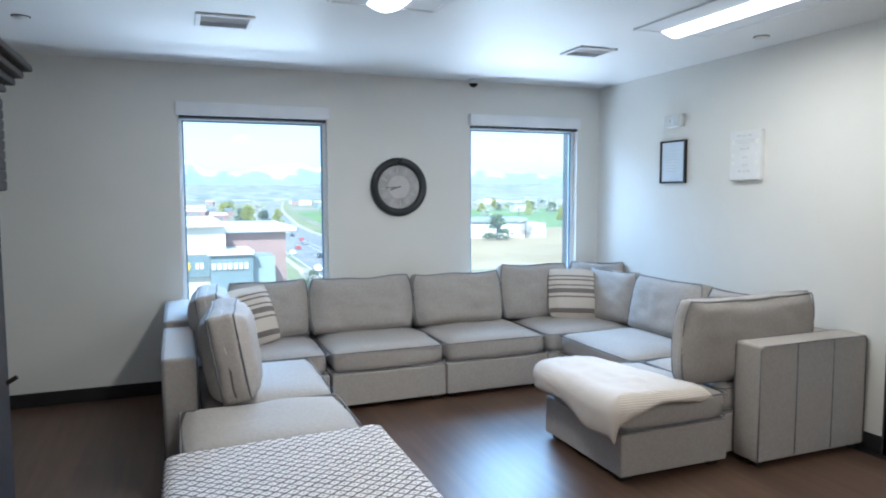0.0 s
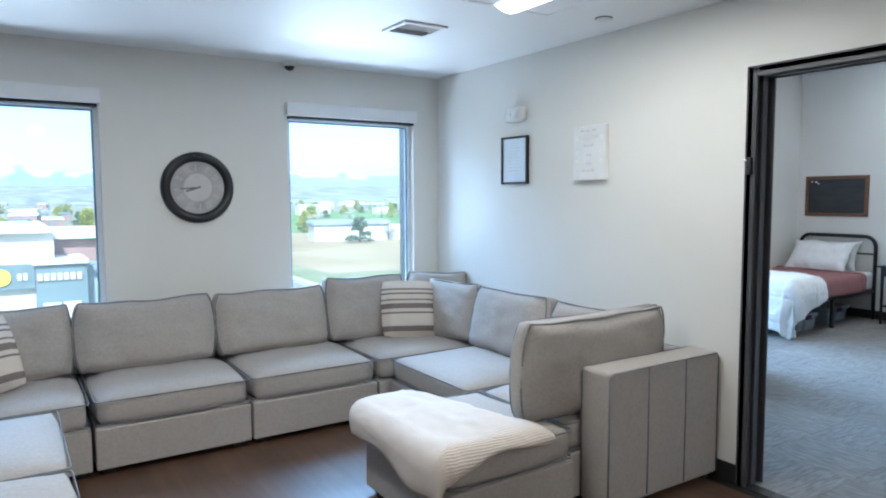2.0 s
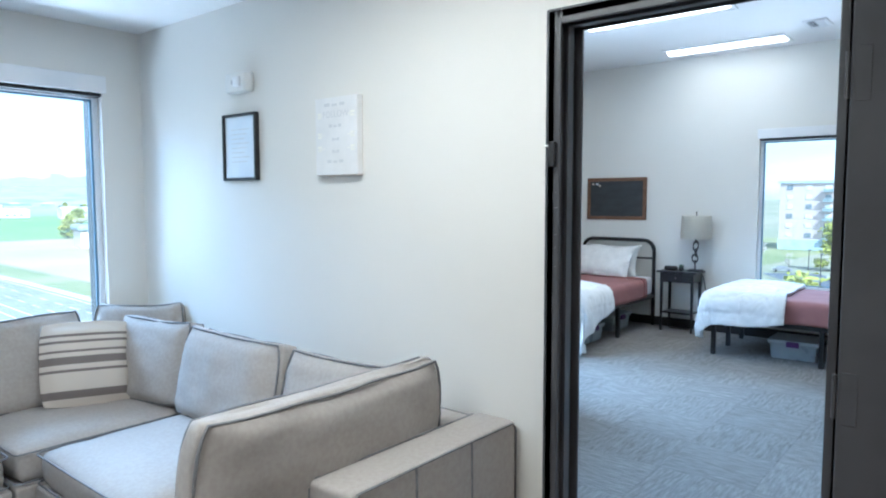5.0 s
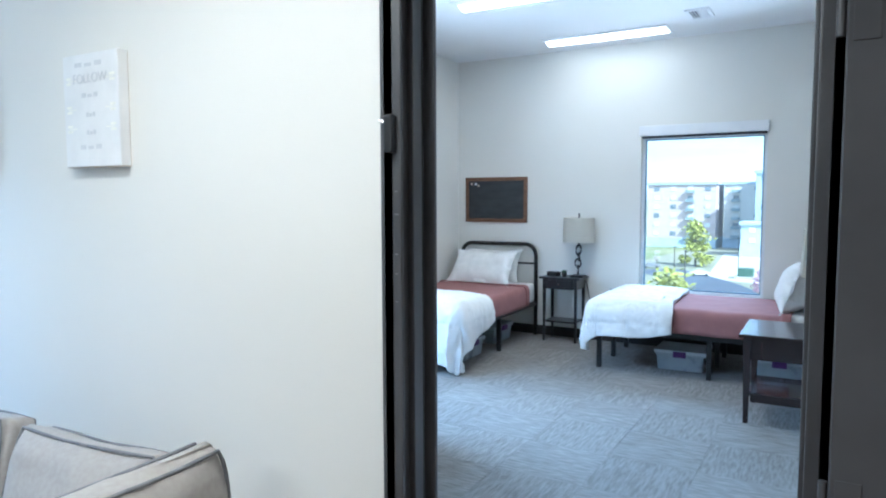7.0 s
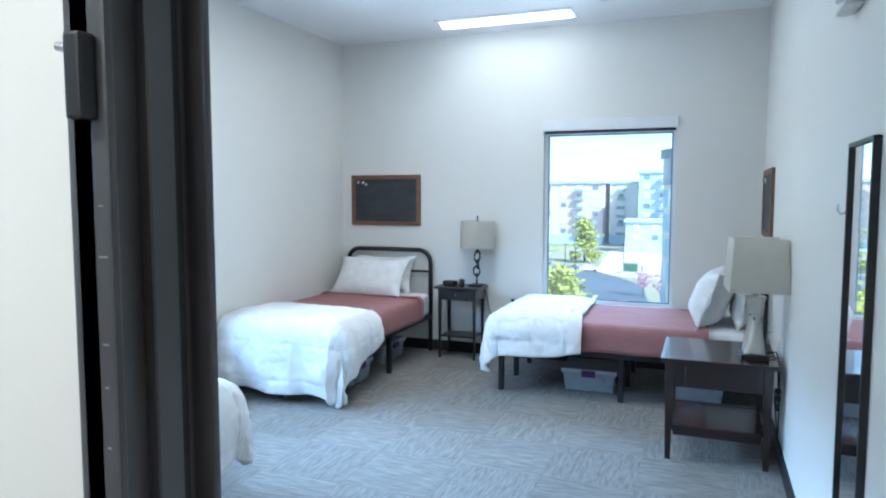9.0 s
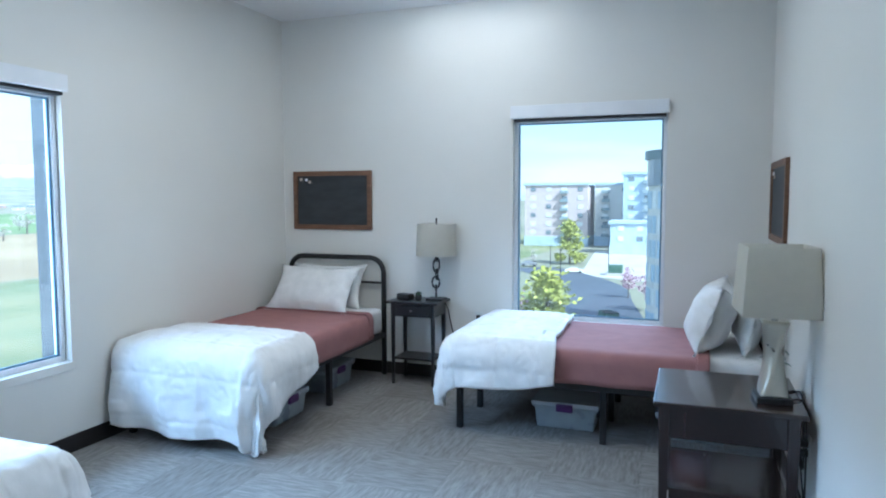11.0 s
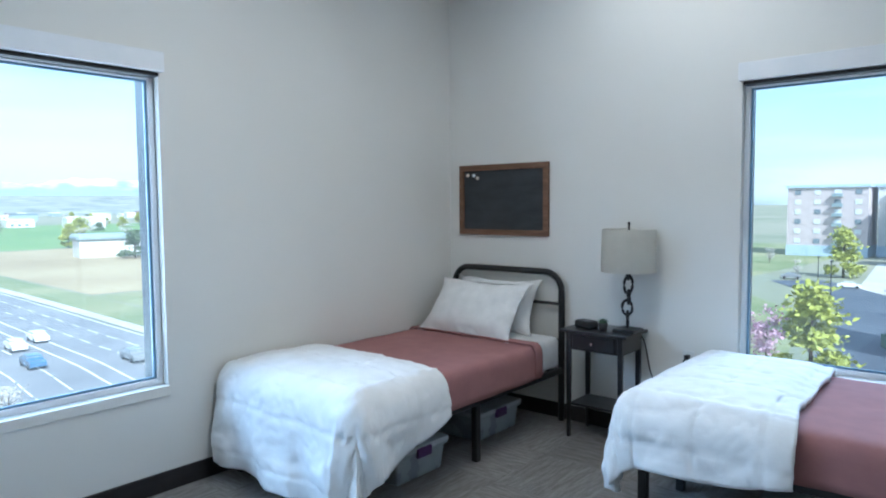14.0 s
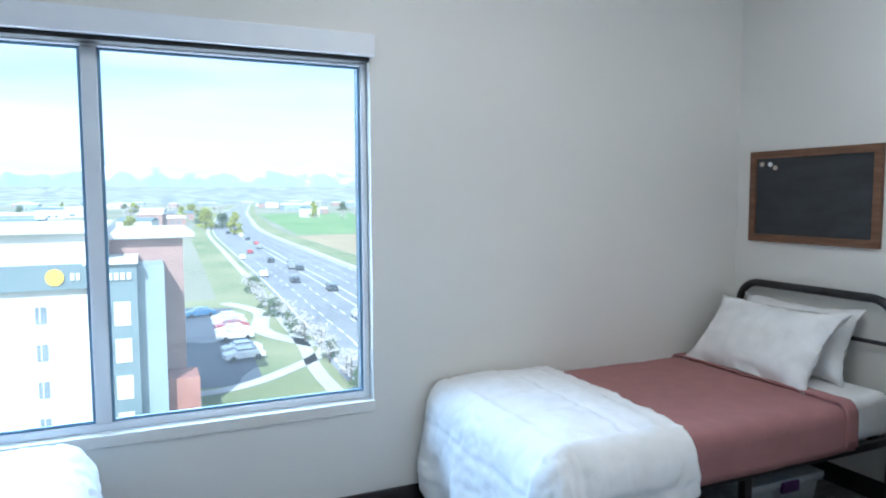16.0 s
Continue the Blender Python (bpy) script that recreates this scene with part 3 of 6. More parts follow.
def door_frame():
    d = thing("door_1", (0, 0, 0), "dark grey painted steel door frame, standing open", "door frame", kind="structure")
    a, b, h = DOOR
    x0, x1, fw = XB - 0.013, XB2 + 0.013, 0.05
    for name, s, y in (("jamb", 1, b), ("jamb", -1, a)):
        bm = block(x0, x1, min(y, y - s * 0.03), max(y, y - s * 0.03), 0.002, h, 0.003, 1)
        part(name, bm, STEEL, d)
        part("casing", block(x0, XB - 0.001, min(y + s * 0.008, y - s * fw), max(y + s * 0.008, y - s * fw), 0.002, h + 0.006, 0.004, 2), STEEL, d)
        part("casing", block(XB2 + 0.001, x1, min(y + s * 0.008, y - s * (fw + 0.012)), max(y + s * 0.008, y - s * (fw + 0.012)), 0.002, h + 0.006, 0.004, 2), STEEL, d)
        yy = y - s * 0.03
        part("door_stop", block(XB + 0.045, XB + 0.085, min(yy, yy - s * 0.018), max(yy, yy - s * 0.018), 0.002, h - 0.03, 0.002, 1), STEEL, d)
        part("gasket", block(XB + 0.086, XB + 0.10, min(yy, yy - s * 0.012), max(yy, yy - s * 0.012), 0.01, h - 0.04), GASKET, d, "black door seal")
    part("head", block(x0, x1, a + 0.03, b - 0.03, h - 0.03, h, 0.003, 1), STEEL, d)
    part("head_casing", block(x0, XB - 0.001, a + fw, b - fw, h - fw, h + 0.006, 0.004, 2), STEEL, d)
    part("head_casing", block(XB2 + 0.001, x1, a + fw, b - fw, h - fw, h + 0.006, 0.004, 2), STEEL, d)
    part("door_stop", block(XB + 0.045, XB + 0.085, a + 0.03, b - 0.03, h - 0.048, h - 0.03, 0.002, 1), STEEL, d)
    part("strike_plate", block(XB + 0.102, XB + 0.118, a + 0.0295, a + 0.033, 0.93, 1.10, 0.001, 1), CHROME, d, "worn metal strike plate")
    bm = bmesh.new()
    rng = random.Random(4)
    for k in range(5):
        z = 1.30 + 0.06 * k + rng.uniform(-0.02, 0.02)
        l = rng.uniform(0.003, 0.01)
        block(x0 - 0.0008, x0 - 0.0001, 2.045 - l, 2.045 + l * 0.4, z, z + 0.0022, bm=bm)
    part("scratch", bm, INK, d, "bare metal scratches in the paint")
    leaf = part("door_leaf", block(XB - 0.072, XB - 0.026, a - 0.90, a + 0.012, 0.012, h - 0.06, 0.003, 1), STEEL, d, "dark grey steel door leaf folded back against the wall")
    for z in (0.25, 1.0, 1.85):
        part("hinge", block(XB - 0.0745, XB - 0.0722, a - 0.035, a + 0.003, z - 0.07, z + 0.07, 0.001, 1), STEEL, leaf, "painted hinge leaf")
        part("hinge_pin", rod((XB - 0.06, a + 0.02, z - 0.06), (XB - 0.06, a + 0.02, z + 0.06), 0.007), STEEL, leaf)
    return d


door_frame()
latch = thing("door_bumper", (XB - 0.0135, 2.052, 1.64), "small black door latch bumper with a steel pin", "latch")
part("body", block(-0.022, 0, -0.011, 0.011, 0, 0.088, 0.004, 2), BLACK, latch)
part("pin", rod((-0.012, 0.010, 0.072), (-0.012, 0.028, 0.076), 0.005), CHROME, latch, "steel pin")


# ---- ceiling fixtures ----
def troffer(x0, x1, y0, y1, z, label, power, tube_w):
    f = thing("ceiling_light", ((x0 + x1) / 2, (y0 + y1) / 2, z), label, "ceiling light", "recessed ceiling lights")
    hx, hy = (x1 - x0) / 2, (y1 - y0) / 2
    bm = bmesh.new()
    t = 0.022
    for a in ((-hx, -hx + t, -hy, hy), (hx - t, hx, -hy, hy), (-hx + t, hx - t, -hy, -hy + t), (-hx + t, hx - t, hy - t, hy)):
        block(a[0], a[1], a[2], a[3], -0.012, 0.004, 0.002, 1, bm)
    part("frame", bm, WHITE, f)
    part("reflector", block(-hx + t, -tube_w / 2, -hy + t, hy - t, -0.006, 0.002), WHITE, f)
    part("reflector", block(tube_w / 2, hx - t, -hy + t, hy - t, -0.006, 0.002), WHITE, f)
    bm = bmesh.new()
    n = 10
    prof = [(-tube_w / 2 + tube_w * k / n, -0.004 - 0.035 * math.sin(math.pi * k / n)) for k in range(n + 1)]
    ends = [[bm.verts.new((x, y, zz)) for x, zz in prof] for y in (-hy + t, hy - t)]
    for k in range(n):
        bm.faces.new((ends[0][k], ends[0][k + 1], ends[1][k + 1], ends[1][k]))
    bm.faces.new(ends[0])
    bm.faces.new(ends[1])
    bmesh.ops.recalc_face_normals(bm, faces=bm.faces[:])
    part("diffuser", bm, TUBE, f, "glowing white diffuser", smooth=True)
    area("ceiling_lamp", look(((x0 + x1) / 2, (y0 + y1) / 2, z - 0.045), ((x0 + x1) / 2, (y0 + y1) / 2, 0)), tube_w * 0.8, (y1 - y0) * 0.9, power, (1.0, 0.87, 0.70))


troffer(0.99, 1.60, 1.80, 3.0, ZL, "recessed ceiling light with a bright central diffuser", P_WEST, 0.20)
troffer(2.87, 3.46, 1.74, 2.94, ZL, "recessed ceiling light with a bright central diffuser", P_EAST, 0.20)
# two unseen lights added to brighten what faces south
for x in (0.99, 2.87):
    troffer(x, x + 0.60, -1.95, -0.75, ZL, "unseen recessed ceiling light added as fill in the southern half", P_BACK, 0.20)
troffer(9.20, 9.56, 2.54, 3.76, ZB, "slim recessed ceiling light close to the window wall", P_NEAR, 0.2)
troffer(7.58, 8.0, 2.62, 3.90, ZB, "slim recessed ceiling light in the middle of the bedroom", P_BED, 0.2)


def vent(x, y, z, w, d, label):
    v = thing("ceiling_vent", (x, y, z), label, "air vent")
    # thin black sheet, painting the darkness of an unlit duct
    part("backing", block(-w / 2 + 0.03, w / 2 - 0.03, -d / 2 + 0.03, d / 2 - 0.03, -0.004, 0.004), GASKET, v, "black sheet painted as the dark behind the slats")
    bm = bmesh.new()
    t = 0.03
    for a in ((-w / 2, -w / 2 + t, -d / 2, d / 2), (w / 2 - t, w / 2, -d / 2, d / 2), (-w / 2 + t, w / 2 - t, -d / 2, -d / 2 + t), (-w / 2 + t, w / 2 - t, d / 2 - t, d / 2)):
        block(a[0], a[1], a[2], a[3], -0.014, 0.004, 0.003, 1, bm)
    part("frame", bm, WHITE, v)
    for k in range(6):
        y0 = -d / 2 + 0.045 + k * (d - 0.09) / 5
        s = part("slat", block(-w / 2 + 0.03, w / 2 - 0.03, -0.011, 0.011, -0.0015, 0.0015), WHITE, v)
        s.matrix_basis = pose(0, y0, -0.010, 38 if y0 > 0 else -38)
    return v


vent(0.52, 3.60, ZL, 0.32, 0.29, "white louvred ceiling vent near the window")
vent(2.98, 3.59, ZL, 0.30, 0.28, "white louvred ceiling vent near the corner")
vent(8.96, 2.21, ZB, 0.32, 0.2, "white louvred bedroom ceiling vent")
for x, y in ((-0.55, 3.91), (3.78, 2.82)):
    s = thing("sprinkler", (x, y, ZL), "flat white concealed sprinkler cover", "sprinkler")
    part("plate", lathe([(0.0, -0.012), (0.038, -0.011), (0.042, -0.006), (0.042, 0.002)]), PLASTIC, s, smooth=True)
    # dark ring painted in as the shadow gap round the plate
    part("gap_ring", lathe([(0.03, -0.005), (0.048, -0.004), (0.05, 0.001), (0.05, 0.003)]), POT, s, "thin dark ring painted as a shadow")

dome = thing("security_camera", (2.70, YA - 0.07, 2.548), "small white dome camera with a dark lens at the ceiling edge", "camera")
part("mount", lathe([(0.042, -0.035), (0.05, -0.025), (0.05, 0.0)]), PLASTIC, dome, smooth=True)
part("dome", lathe([(0.004, -0.068), (0.022, -0.062), (0.036, -0.048), (0.04, -0.035)]), DARKLENS, dome, "dark lens dome", smooth=True)


def strobe(x, y, z, rz, label):
    """A rounded white alarm sounder: wall face at local y = 0, out towards -y."""
    s = thing("alarm_sounder", (x, y, z), label, "alarm", rz=rz)
    bm = cuboid_grid(7)
    for v in bm.verts:
        n_ = v.co.normalized() * 0.35 + v.co * 0.65
        v.co = Vector((n_.x * 0.098, min(0, n_.y * 0.03 - 0.028), n_.z * 0.055))
    part("cover", bm, PLASTIC, s, smooth=True)
    part("lens", block(-0.004, 0.052, -0.072, -0.045, -0.028, 0.026, 0.012, 3), VINYL, s, "clear flash lens", smooth=True)
    part("button", rod((-0.02, -0.06, 0.0), (-0.02, -0.052, 0.0), 0.012), PALEINK, s, "grey speaker hole")
    return s


strobe(XB, 3.92, 2.13, -90, "rounded white wall alarm above the picture frame")
strobe(6.10, YD, 2.215, 180, "rounded white wall alarm above the mirror")

# ---- living room things ----
clock = thing("wall_clock", (2.02, YA, 1.607), "round black-rimmed wall clock with an aged grey dial", "clock")


def disc(r0, r1, y0, y1, n=48):
    bm = lathe([(r0, 0), (r1, 0.0), (r1, abs(y1 - y0)), (r0, abs(y1 - y0))], n) if r0 > 0 else lathe([(0.001, 0), (r1, 0), (r1, abs(y1 - y0)), (0.001, abs(y1 - y0))], n)
    bmesh.ops.transform(bm, matrix=pose(0, max(y0, y1), 0, 90), verts=bm.verts)
    return bm


bm = lathe([(0.185, 0.012), (0.19, 0.032), (0.205, 0.045), (0.225, 0.048), (0.243, 0.04), (0.252, 0.022), (0.252, 0.0), (0.186, 0.0)], 64)
bmesh.ops.transform(bm, matrix=pose(0, -0.001, 0, 90), verts=bm.verts)
part("rim", bm, CLOCKRIM, clock, "glossy black rim", smooth=True)
part("dial", disc(0, 0.188, -0.014, -0.002), DIAL, clock)
part("dial_centre", disc(0, 0.098, -0.016, -0.0145), DIALIN, clock, "paler dial centre")
for k in range(12):
    a = k * math.pi / 6
    bm = bmesh.new()
    for j in range(1 + k % 3):
        block(-0.016 + 0.013 * j, -0.009 + 0.013 * j, -0.0162, -0.0145, 0.118, 0.165, bm=bm)
    s = part("numeral", bm, PALEINK, clock, "faded numeral")
    s.matrix_basis = pose(0, 0, 0, 0, math.degrees(a), 0)
for name, l, w, a in (("hour_hand", 0.085, 0.007, 252), ("minute_hand", 0.125, 0.005, 266)):
    h = part(name, block(-w, w, -0.021, -0.0195, -0.02, l, 0.0005, 1), INK, clock)
    h.matrix_basis = pose(0, 0, 0, 0, a, 0)

fr = thing("picture_frame", (XB, 3.946, 1.80), "thin black document frame behind glass", "picture frame", rz=-90)
bm = bmesh.new()
for a in ((-0.15, -0.135, -0.175, 0.175), (0.135, 0.15, -0.175, 0.175), (-0.135, 0.135, -0.175, -0.16), (-0.135, 0.135, 0.16, 0.175)):
    block(a[0], a[1], -0.028, 0, a[2], a[3], 0.002, 1, bm)
part("frame", bm, BLACK, fr)
PAPER.node_tree.nodes["Principled BSDF"].inputs["Coat Weight"].default_value = 1.0
part("certificate", block(-0.135, 0.135, -0.016, -0.006, -0.16, 0.16), PAPER, fr, "pale document under glass")
bm = bmesh.new()
for k in range(8):
    block(-0.08, 0.08 - 0.02 * (k % 3), -0.0168, -0.016, 0.09 - 0.024 * k, 0.094 - 0.024 * k, bm=bm)
part("print_line", bm, PALEINK, fr, "faint lines of print")

cv = thing("canvas_print", (XB, 3.168, 1.812), "white canvas print with pale lettering and silver arrows", "wall art", rz=-90)
part("canvas", block(-0.14, 0.14, -0.036, -0.001, -0.175, 0.175, 0.004, 2), CANVAS, cv)
part("edge", block(-0.1385, 0.1385, -0.0335, 0.0, -0.1765, 0.1735), CANVASEDGE, cv, "raw canvas wrapped edge")


def lettering(text, size, parent, m, mat, name="lettering"):
    c = bpy.data.curves.new(name, "FONT")
    c.body, c.size, c.align_x, c.extrude = text, size, "CENTER", 0.0004
    tmp = bpy.data.objects.new("tmp", c)
    me = bpy.data.meshes.new_from_object(tmp)
    bpy.data.objects.remove(tmp)
    me.materials.clear()
    me.materials.append(mat)
    ob = new(name, me)
    ob.parent, ob.matrix_basis = parent, m
    return ob


lettering("FOLLOW", 0.042, cv, pose(0.0, -0.0375, 0.085, 90), FAINT)
for z, w in ((0.135, 0.15), (0.04, 0.09), (-0.02, 0.05), (-0.075, 0.05), (-0.12, 0.12)):
    bm = bmesh.new()
    for k in range(3):
        block(-w / 2 + k * w / 3, -w / 2 + (k + 0.7) * w / 3, -0.0368, -0.036, z, z + 0.014 - 0.004 * (k % 2), bm=bm)
    part("lettering", bm, FAINT, cv, "pale grey script")
for z in (0.095, 0.005, -0.055):
    for s in (-1, 1):
        bm = block(0.075, 0.115, -0.037, -0.036, z - 0.0015, z + 0.0015)
        for d in (-1, 1):
            block(0.098, 0.124, -0.037, -0.036, z + d * 0.008 - 0.004, z + d * 0.008 + 0.004, bm=bm)
        if s < 0:
            bmesh.ops.transform(bm, matrix=Matrix.Diagonal((-1, 1, 1, 1)), verts=bm.verts)
            bmesh.ops.reverse_faces(bm, faces=bm.faces[:])
        part("arrow", bm, FOIL, cv, "silver foil arrow")

# tall carved cabinet at the living room's west side
cab = thing("tall_cabinet", (-0.72, 1.86, 0), "tall dark carved wooden cabinet with a moulded cornice", "cabinet")
part("plinth", block(-0.42, 0.42, -0.22, 0.22, 0, 0.12, 0.01), CARVED, cab)
part("body", block(-0.40, 0.40, -0.20, 0.20, 0.12, 1.86, 0.008), CARVED, cab)
for s in (-1, 1):
    dpart = part("door", block(s * 0.2 - 0.185, s * 0.2 + 0.185, -0.222, -0.201, 0.16, 1.6, 0.008), CARVED, cab)
    part("panel", block(s * 0.2 - 0.13, s * 0.2 + 0.13, -0.235, -0.2225, 0.24, 1.5, 0.012, 3), CARVED, dpart)
    part("knob", rod((s * 0.05, -0.26, 0.85), (s * 0.05, -0.2225, 0.85), 0.013), CARVED, dpart)
    bm = bmesh.new()
    for k in range(9):
        a = k / 8
        block(s * 0.40 - 0.035 + 0.0 * a, s * 0.40 + 0.035, -0.23 - 0.05 * math.sin(a * math.pi) * a, 0.16, 1.56 + 0.033 * k, 1.596 + 0.033 * k, 0.006, 1, bm)
    part("corbel", bm, CARVED, cab, "carved corbel")
for k in range(5):
    o = 0.012 + 0.024 * k
    part("cornice", block(-0.40 - o, 0.40 + o, -0.21 - o, 0.20 + o * 0.6, 1.86 + 0.026 * k, 1.884 + 0.026 * k, 0.008, 2), CARVED, cab)
part("side_hook", rod((0.40, 0.16, 0.92), (0.432, 0.16, 0.94), 0.008), CARVED, cab)

# ---- the sectional sofa: modules side by side ----
SOFA = "modules of the sectional sofa"


def piping_loop(x0, x1, y0, y1, z, r=0.03):
    pts = []
    for cx, cy, a0 in ((x1 - r, y1 - r, 0), (x0 + r, y1 - r, 90), (x0 + r, y0 + r, 180), (x1 - r, y0 + r, 270)):
        for k in range(5):
            a = radians(a0 + 22.5 * k)
            pts.append((cx + r * math.cos(a), cy + r * math.sin(a), z))
    return tube(pts, 0.004, 6, closed=True)


def seat_shape(x0, x1, y0, y1, z0, z1, seed):
    bm = cuboid_grid(10)
    for v in bm.verts:
        u, w, s = v.co
        x, y = u * (x1 - x0) / 2 * (1 - 0.05 * w * w * u * u), w * (y1 - y0) / 2 * (1 - 0.05 * w * w * u * u)
        k = 1 - 0.035 * abs(s) ** 4
        crown = 0.024 * (1 - u**4) * (1 - w**4) if s > 0 else 0
        z = (z0 + z1) / 2 + s * (z1 - z0) / 2 * (1 - 0.16 * max(abs(u), abs(w)) ** 12) + crown * s
        p = Vector((x * k + (x0 + x1) / 2, y * k + (y0 + y1) / 2, z))
        if s > 0:
            p.z += noise.noise(p * 4 + Vector((seed, 0, 0))) * 0.010 + noise.noise(p * 13 + Vector((seed, 0, 0))) * 0.003
        v.co = p
    return bm


def module(x0, x1, y0, y1, label, panels=(), seat=None, seed=0):
    """Base box, seat cushion with piping, and back or side panels (x0, x1, y0, y1, top, stitched side)."""
    s = thing("sofa_module", ((x0 + x1) / 2, (y0 + y1) / 2, 0), label, "sofa", SOFA)
    cx, cy = (x0 + x1) / 2, (y0 + y1) / 2
    g = 0.004
    part("base", block(x0 + g - cx, x1 - g - cx, y0 + g - cy, y1 - g - cy, 0.035, 0.268, 0.012, 3), FABRIC, s, smooth=False)
    for a in (-1, 1):
        for b in (-1, 1):
            part("foot", block(a * (x1 - x0 - 0.14) / 2 - 0.03, a * (x1 - x0 - 0.14) / 2 + 0.03, b * (y1 - y0 - 0.14) / 2 - 0.03, b * (y1 - y0 - 0.14) / 2 + 0.03, 0, 0.04), BLACK, s)
    a = seat or (x0, x1, y0, y1)
    c = part("seat_cushion", seat_shape(a[0] + 0.006 - cx, a[1] - 0.006 - cx, a[2] + 0.006 - cy, a[3] - 0.006 - cy, 0.268, 0.432, seed), FABRIC, s, smooth=True)
    for z in (0.286, 0.416):
        part("piping", piping_loop(a[0] + 0.008 - cx, a[1] - 0.008 - cx, a[2] + 0.008 - cy, a[3] - 0.008 - cy, z), PIPING, c, "dark grey piping", smooth=True)
    return s


def panel(x0, x1, y0, y1, top, label, seams=(), axis="x"):
    """An upright upholstered arm or back panel with piped edges and stitched seams on its outer face."""
    s = thing("sofa_side_panel", ((x0 + x1) / 2, (y0 + y1) / 2, 0), label, "sofa arm", SOFA)
    cx, cy = (x0 + x1) / 2, (y0 + y1) / 2
    hx, hy = (x1 - x0) / 2, (y1 - y0) / 2
    part("upholstery", block(-hx, hx, -hy, hy, 0.03, top, 0.022, 4), FABRIC, s, smooth=True)
    for a in (-1, 1):
        for b in (-1, 1):
            part("foot", block(a * (hx - 0.05) - 0.02, a * (hx - 0.05) + 0.02, b * (hy - 0.05) - 0.02, b * (hy - 0.05) + 0.02, 0, 0.035), BLACK, s)
    r = 0.03
    if axis == "x":
        y = -hy - 0.001
        pts = [(-hx + 0.006, y, 0.04), (-hx + 0.006, y, top - r), (-hx + r, y, top - 0.006), (0, y, top - 0.004), (hx - r, y, top - 0.006), (hx - 0.006, y, top - r), (hx - 0.006, y, 0.04)]
        part("piping", tube(pts, 0.004, 6), PIPING, s, "dark grey piping", smooth=True)
        part("piping", tube([(px, hy + 0.001, pz) for px, _, pz in pts], 0.004, 6), PIPING, s, "dark grey piping", smooth=True)
        for k in seams:
            part("seam", tube([(k, y + 0.001, 0.05), (k + 0.002, y + 0.001, top / 2), (k, y + 0.001, top - 0.01)], 0.005, 6), PIPING, s, "dark grey piped seam", smooth=True)
    else:
        for x in (-hx - 0.001, hx + 0.001):
            pts = [(x, -hy + 0.006, 0.04), (x, -hy + 0.006, top - r), (x, -hy + r, top - 0.006), (x, 0, top - 0.004), (x, hy - r, top - 0.006), (x, hy - 0.006, top - r), (x, hy - 0.006, 0.04)]
            part("piping", tube(pts, 0.004, 6), PIPING, s, "dark grey piping", smooth=True)
    return s


GREY = "light grey linen sofa module with dark piping"
module(0.31, 1.20, 4.07, 4.86, GREY + " in the corner", seed=1)
module(1.21, 2.08, 4.07, 4.86, GREY + " below the clock", seed=2)
module(2.085, 2.955, 4.07, 4.86, GREY + " below the clock", seed=3)
module(2.96, 3.86, 4.07, 4.86, GREY + " by the window", seed=4)
module(0.31, 1.045, 3.14, 4.06, GREY, seed=5)
module(0.20, 1.045, 2.46, 3.135, "light grey linen ottoman module beside the blanket", seed=6)
module(0.20, 1.045, 1.60, 2.455, "light grey linen ottoman module under a patterned blanket", seed=7)
module(3.03, 3.86, 3.12, 4.06, GREY + " along the wall", seed=8)
module(3.105, 3.86, 2.385, 3.11, GREY + " beside the arm", seed=9)
module(2.37, 3.10, 2.31, 3.11, "light grey linen chaise ottoman module with a throw on it", seed=10)
panel(3.20, 4.045, 2.20, 2.38, 0.70, "light grey sofa arm panel with three piped sections", (-0.14, 0.145))
panel(3.87, 4.04, 2.385, 3.75, 0.68, "light grey sofa back panel along the wall", axis="y")
panel(3.87, 4.04, 3.755, 4.865, 0.68, "light grey sofa back panel in the corner", axis="y")
for k, (a, b) in enumerate(((0.31, 1.205), (1.21, 2.08), (2.085, 2.955), (2.96, 3.865))):
    panel(a, b, 4.865, 5.008, 0.68, "light grey sofa back panel below the window wall")
panel(0.13, 0.30, 4.06, 4.99, 0.74, "light grey sofa side panel at the corner", axis="y")
panel(0.13, 0.30, 3.14, 4.055, 0.70, "light grey sofa side panel", axis="y")

BACKS = "loose back cushions of the sofa"


def back(x, y, z, w, h, t, seed, rz, tilt, label, wrinkle=0.013, **k):
    boxed_cushion("back_cushion", w, h, t, seed, pose(x, y, z, 0, 0, rz) @ pose(0, 0, 0, tilt), label, "cushion", BACKS, wrinkle=wrinkle, sag=0.022, **{"edge": 0.5, **k})


LB = "slumped light grey piped back cushion"
back(1.60, 4.70, 0.435, 0.87, 0.46, 0.23, 1.3, 0, -11, LB)
back(2.44, 4.70, 0.435, 0.83, 0.455, 0.23, 2.7, 0, -11, LB)
back(3.19, 4.69, 0.435, 0.68, 0.50, 0.22, 3.9, -3, -12, LB + " by the corner")
back(0.87, 4.70, 0.435, 0.62, 0.46, 0.22, 5.1, 4, -12, LB + " behind the striped pillow")
back(3.70, 4.33, 0.435, 0.56, 0.46, 0.2, 6.2, -78, -14, LB + " in the corner")
back(3.72, 3.64, 0.435, 0.80, 0.46, 0.22, 7.7, -90, -13, LB + " along the wall")
back(3.74, 2.93, 0.435, 0.60, 0.45, 0.2, 8.1, -86, -16, LB + " along the wall")
back(3.36, 2.485, 0.44, 1.03, 0.515, 0.18, 9.4, 180, -4, "large light grey boxed cushion leaning on the arm", edge=0.48)
back(0.53, 3.36, 0.44, 0.68, 0.50, 0.30, 10.2, 84, -10, "plump light grey boxed cushion leaning on the side panel")
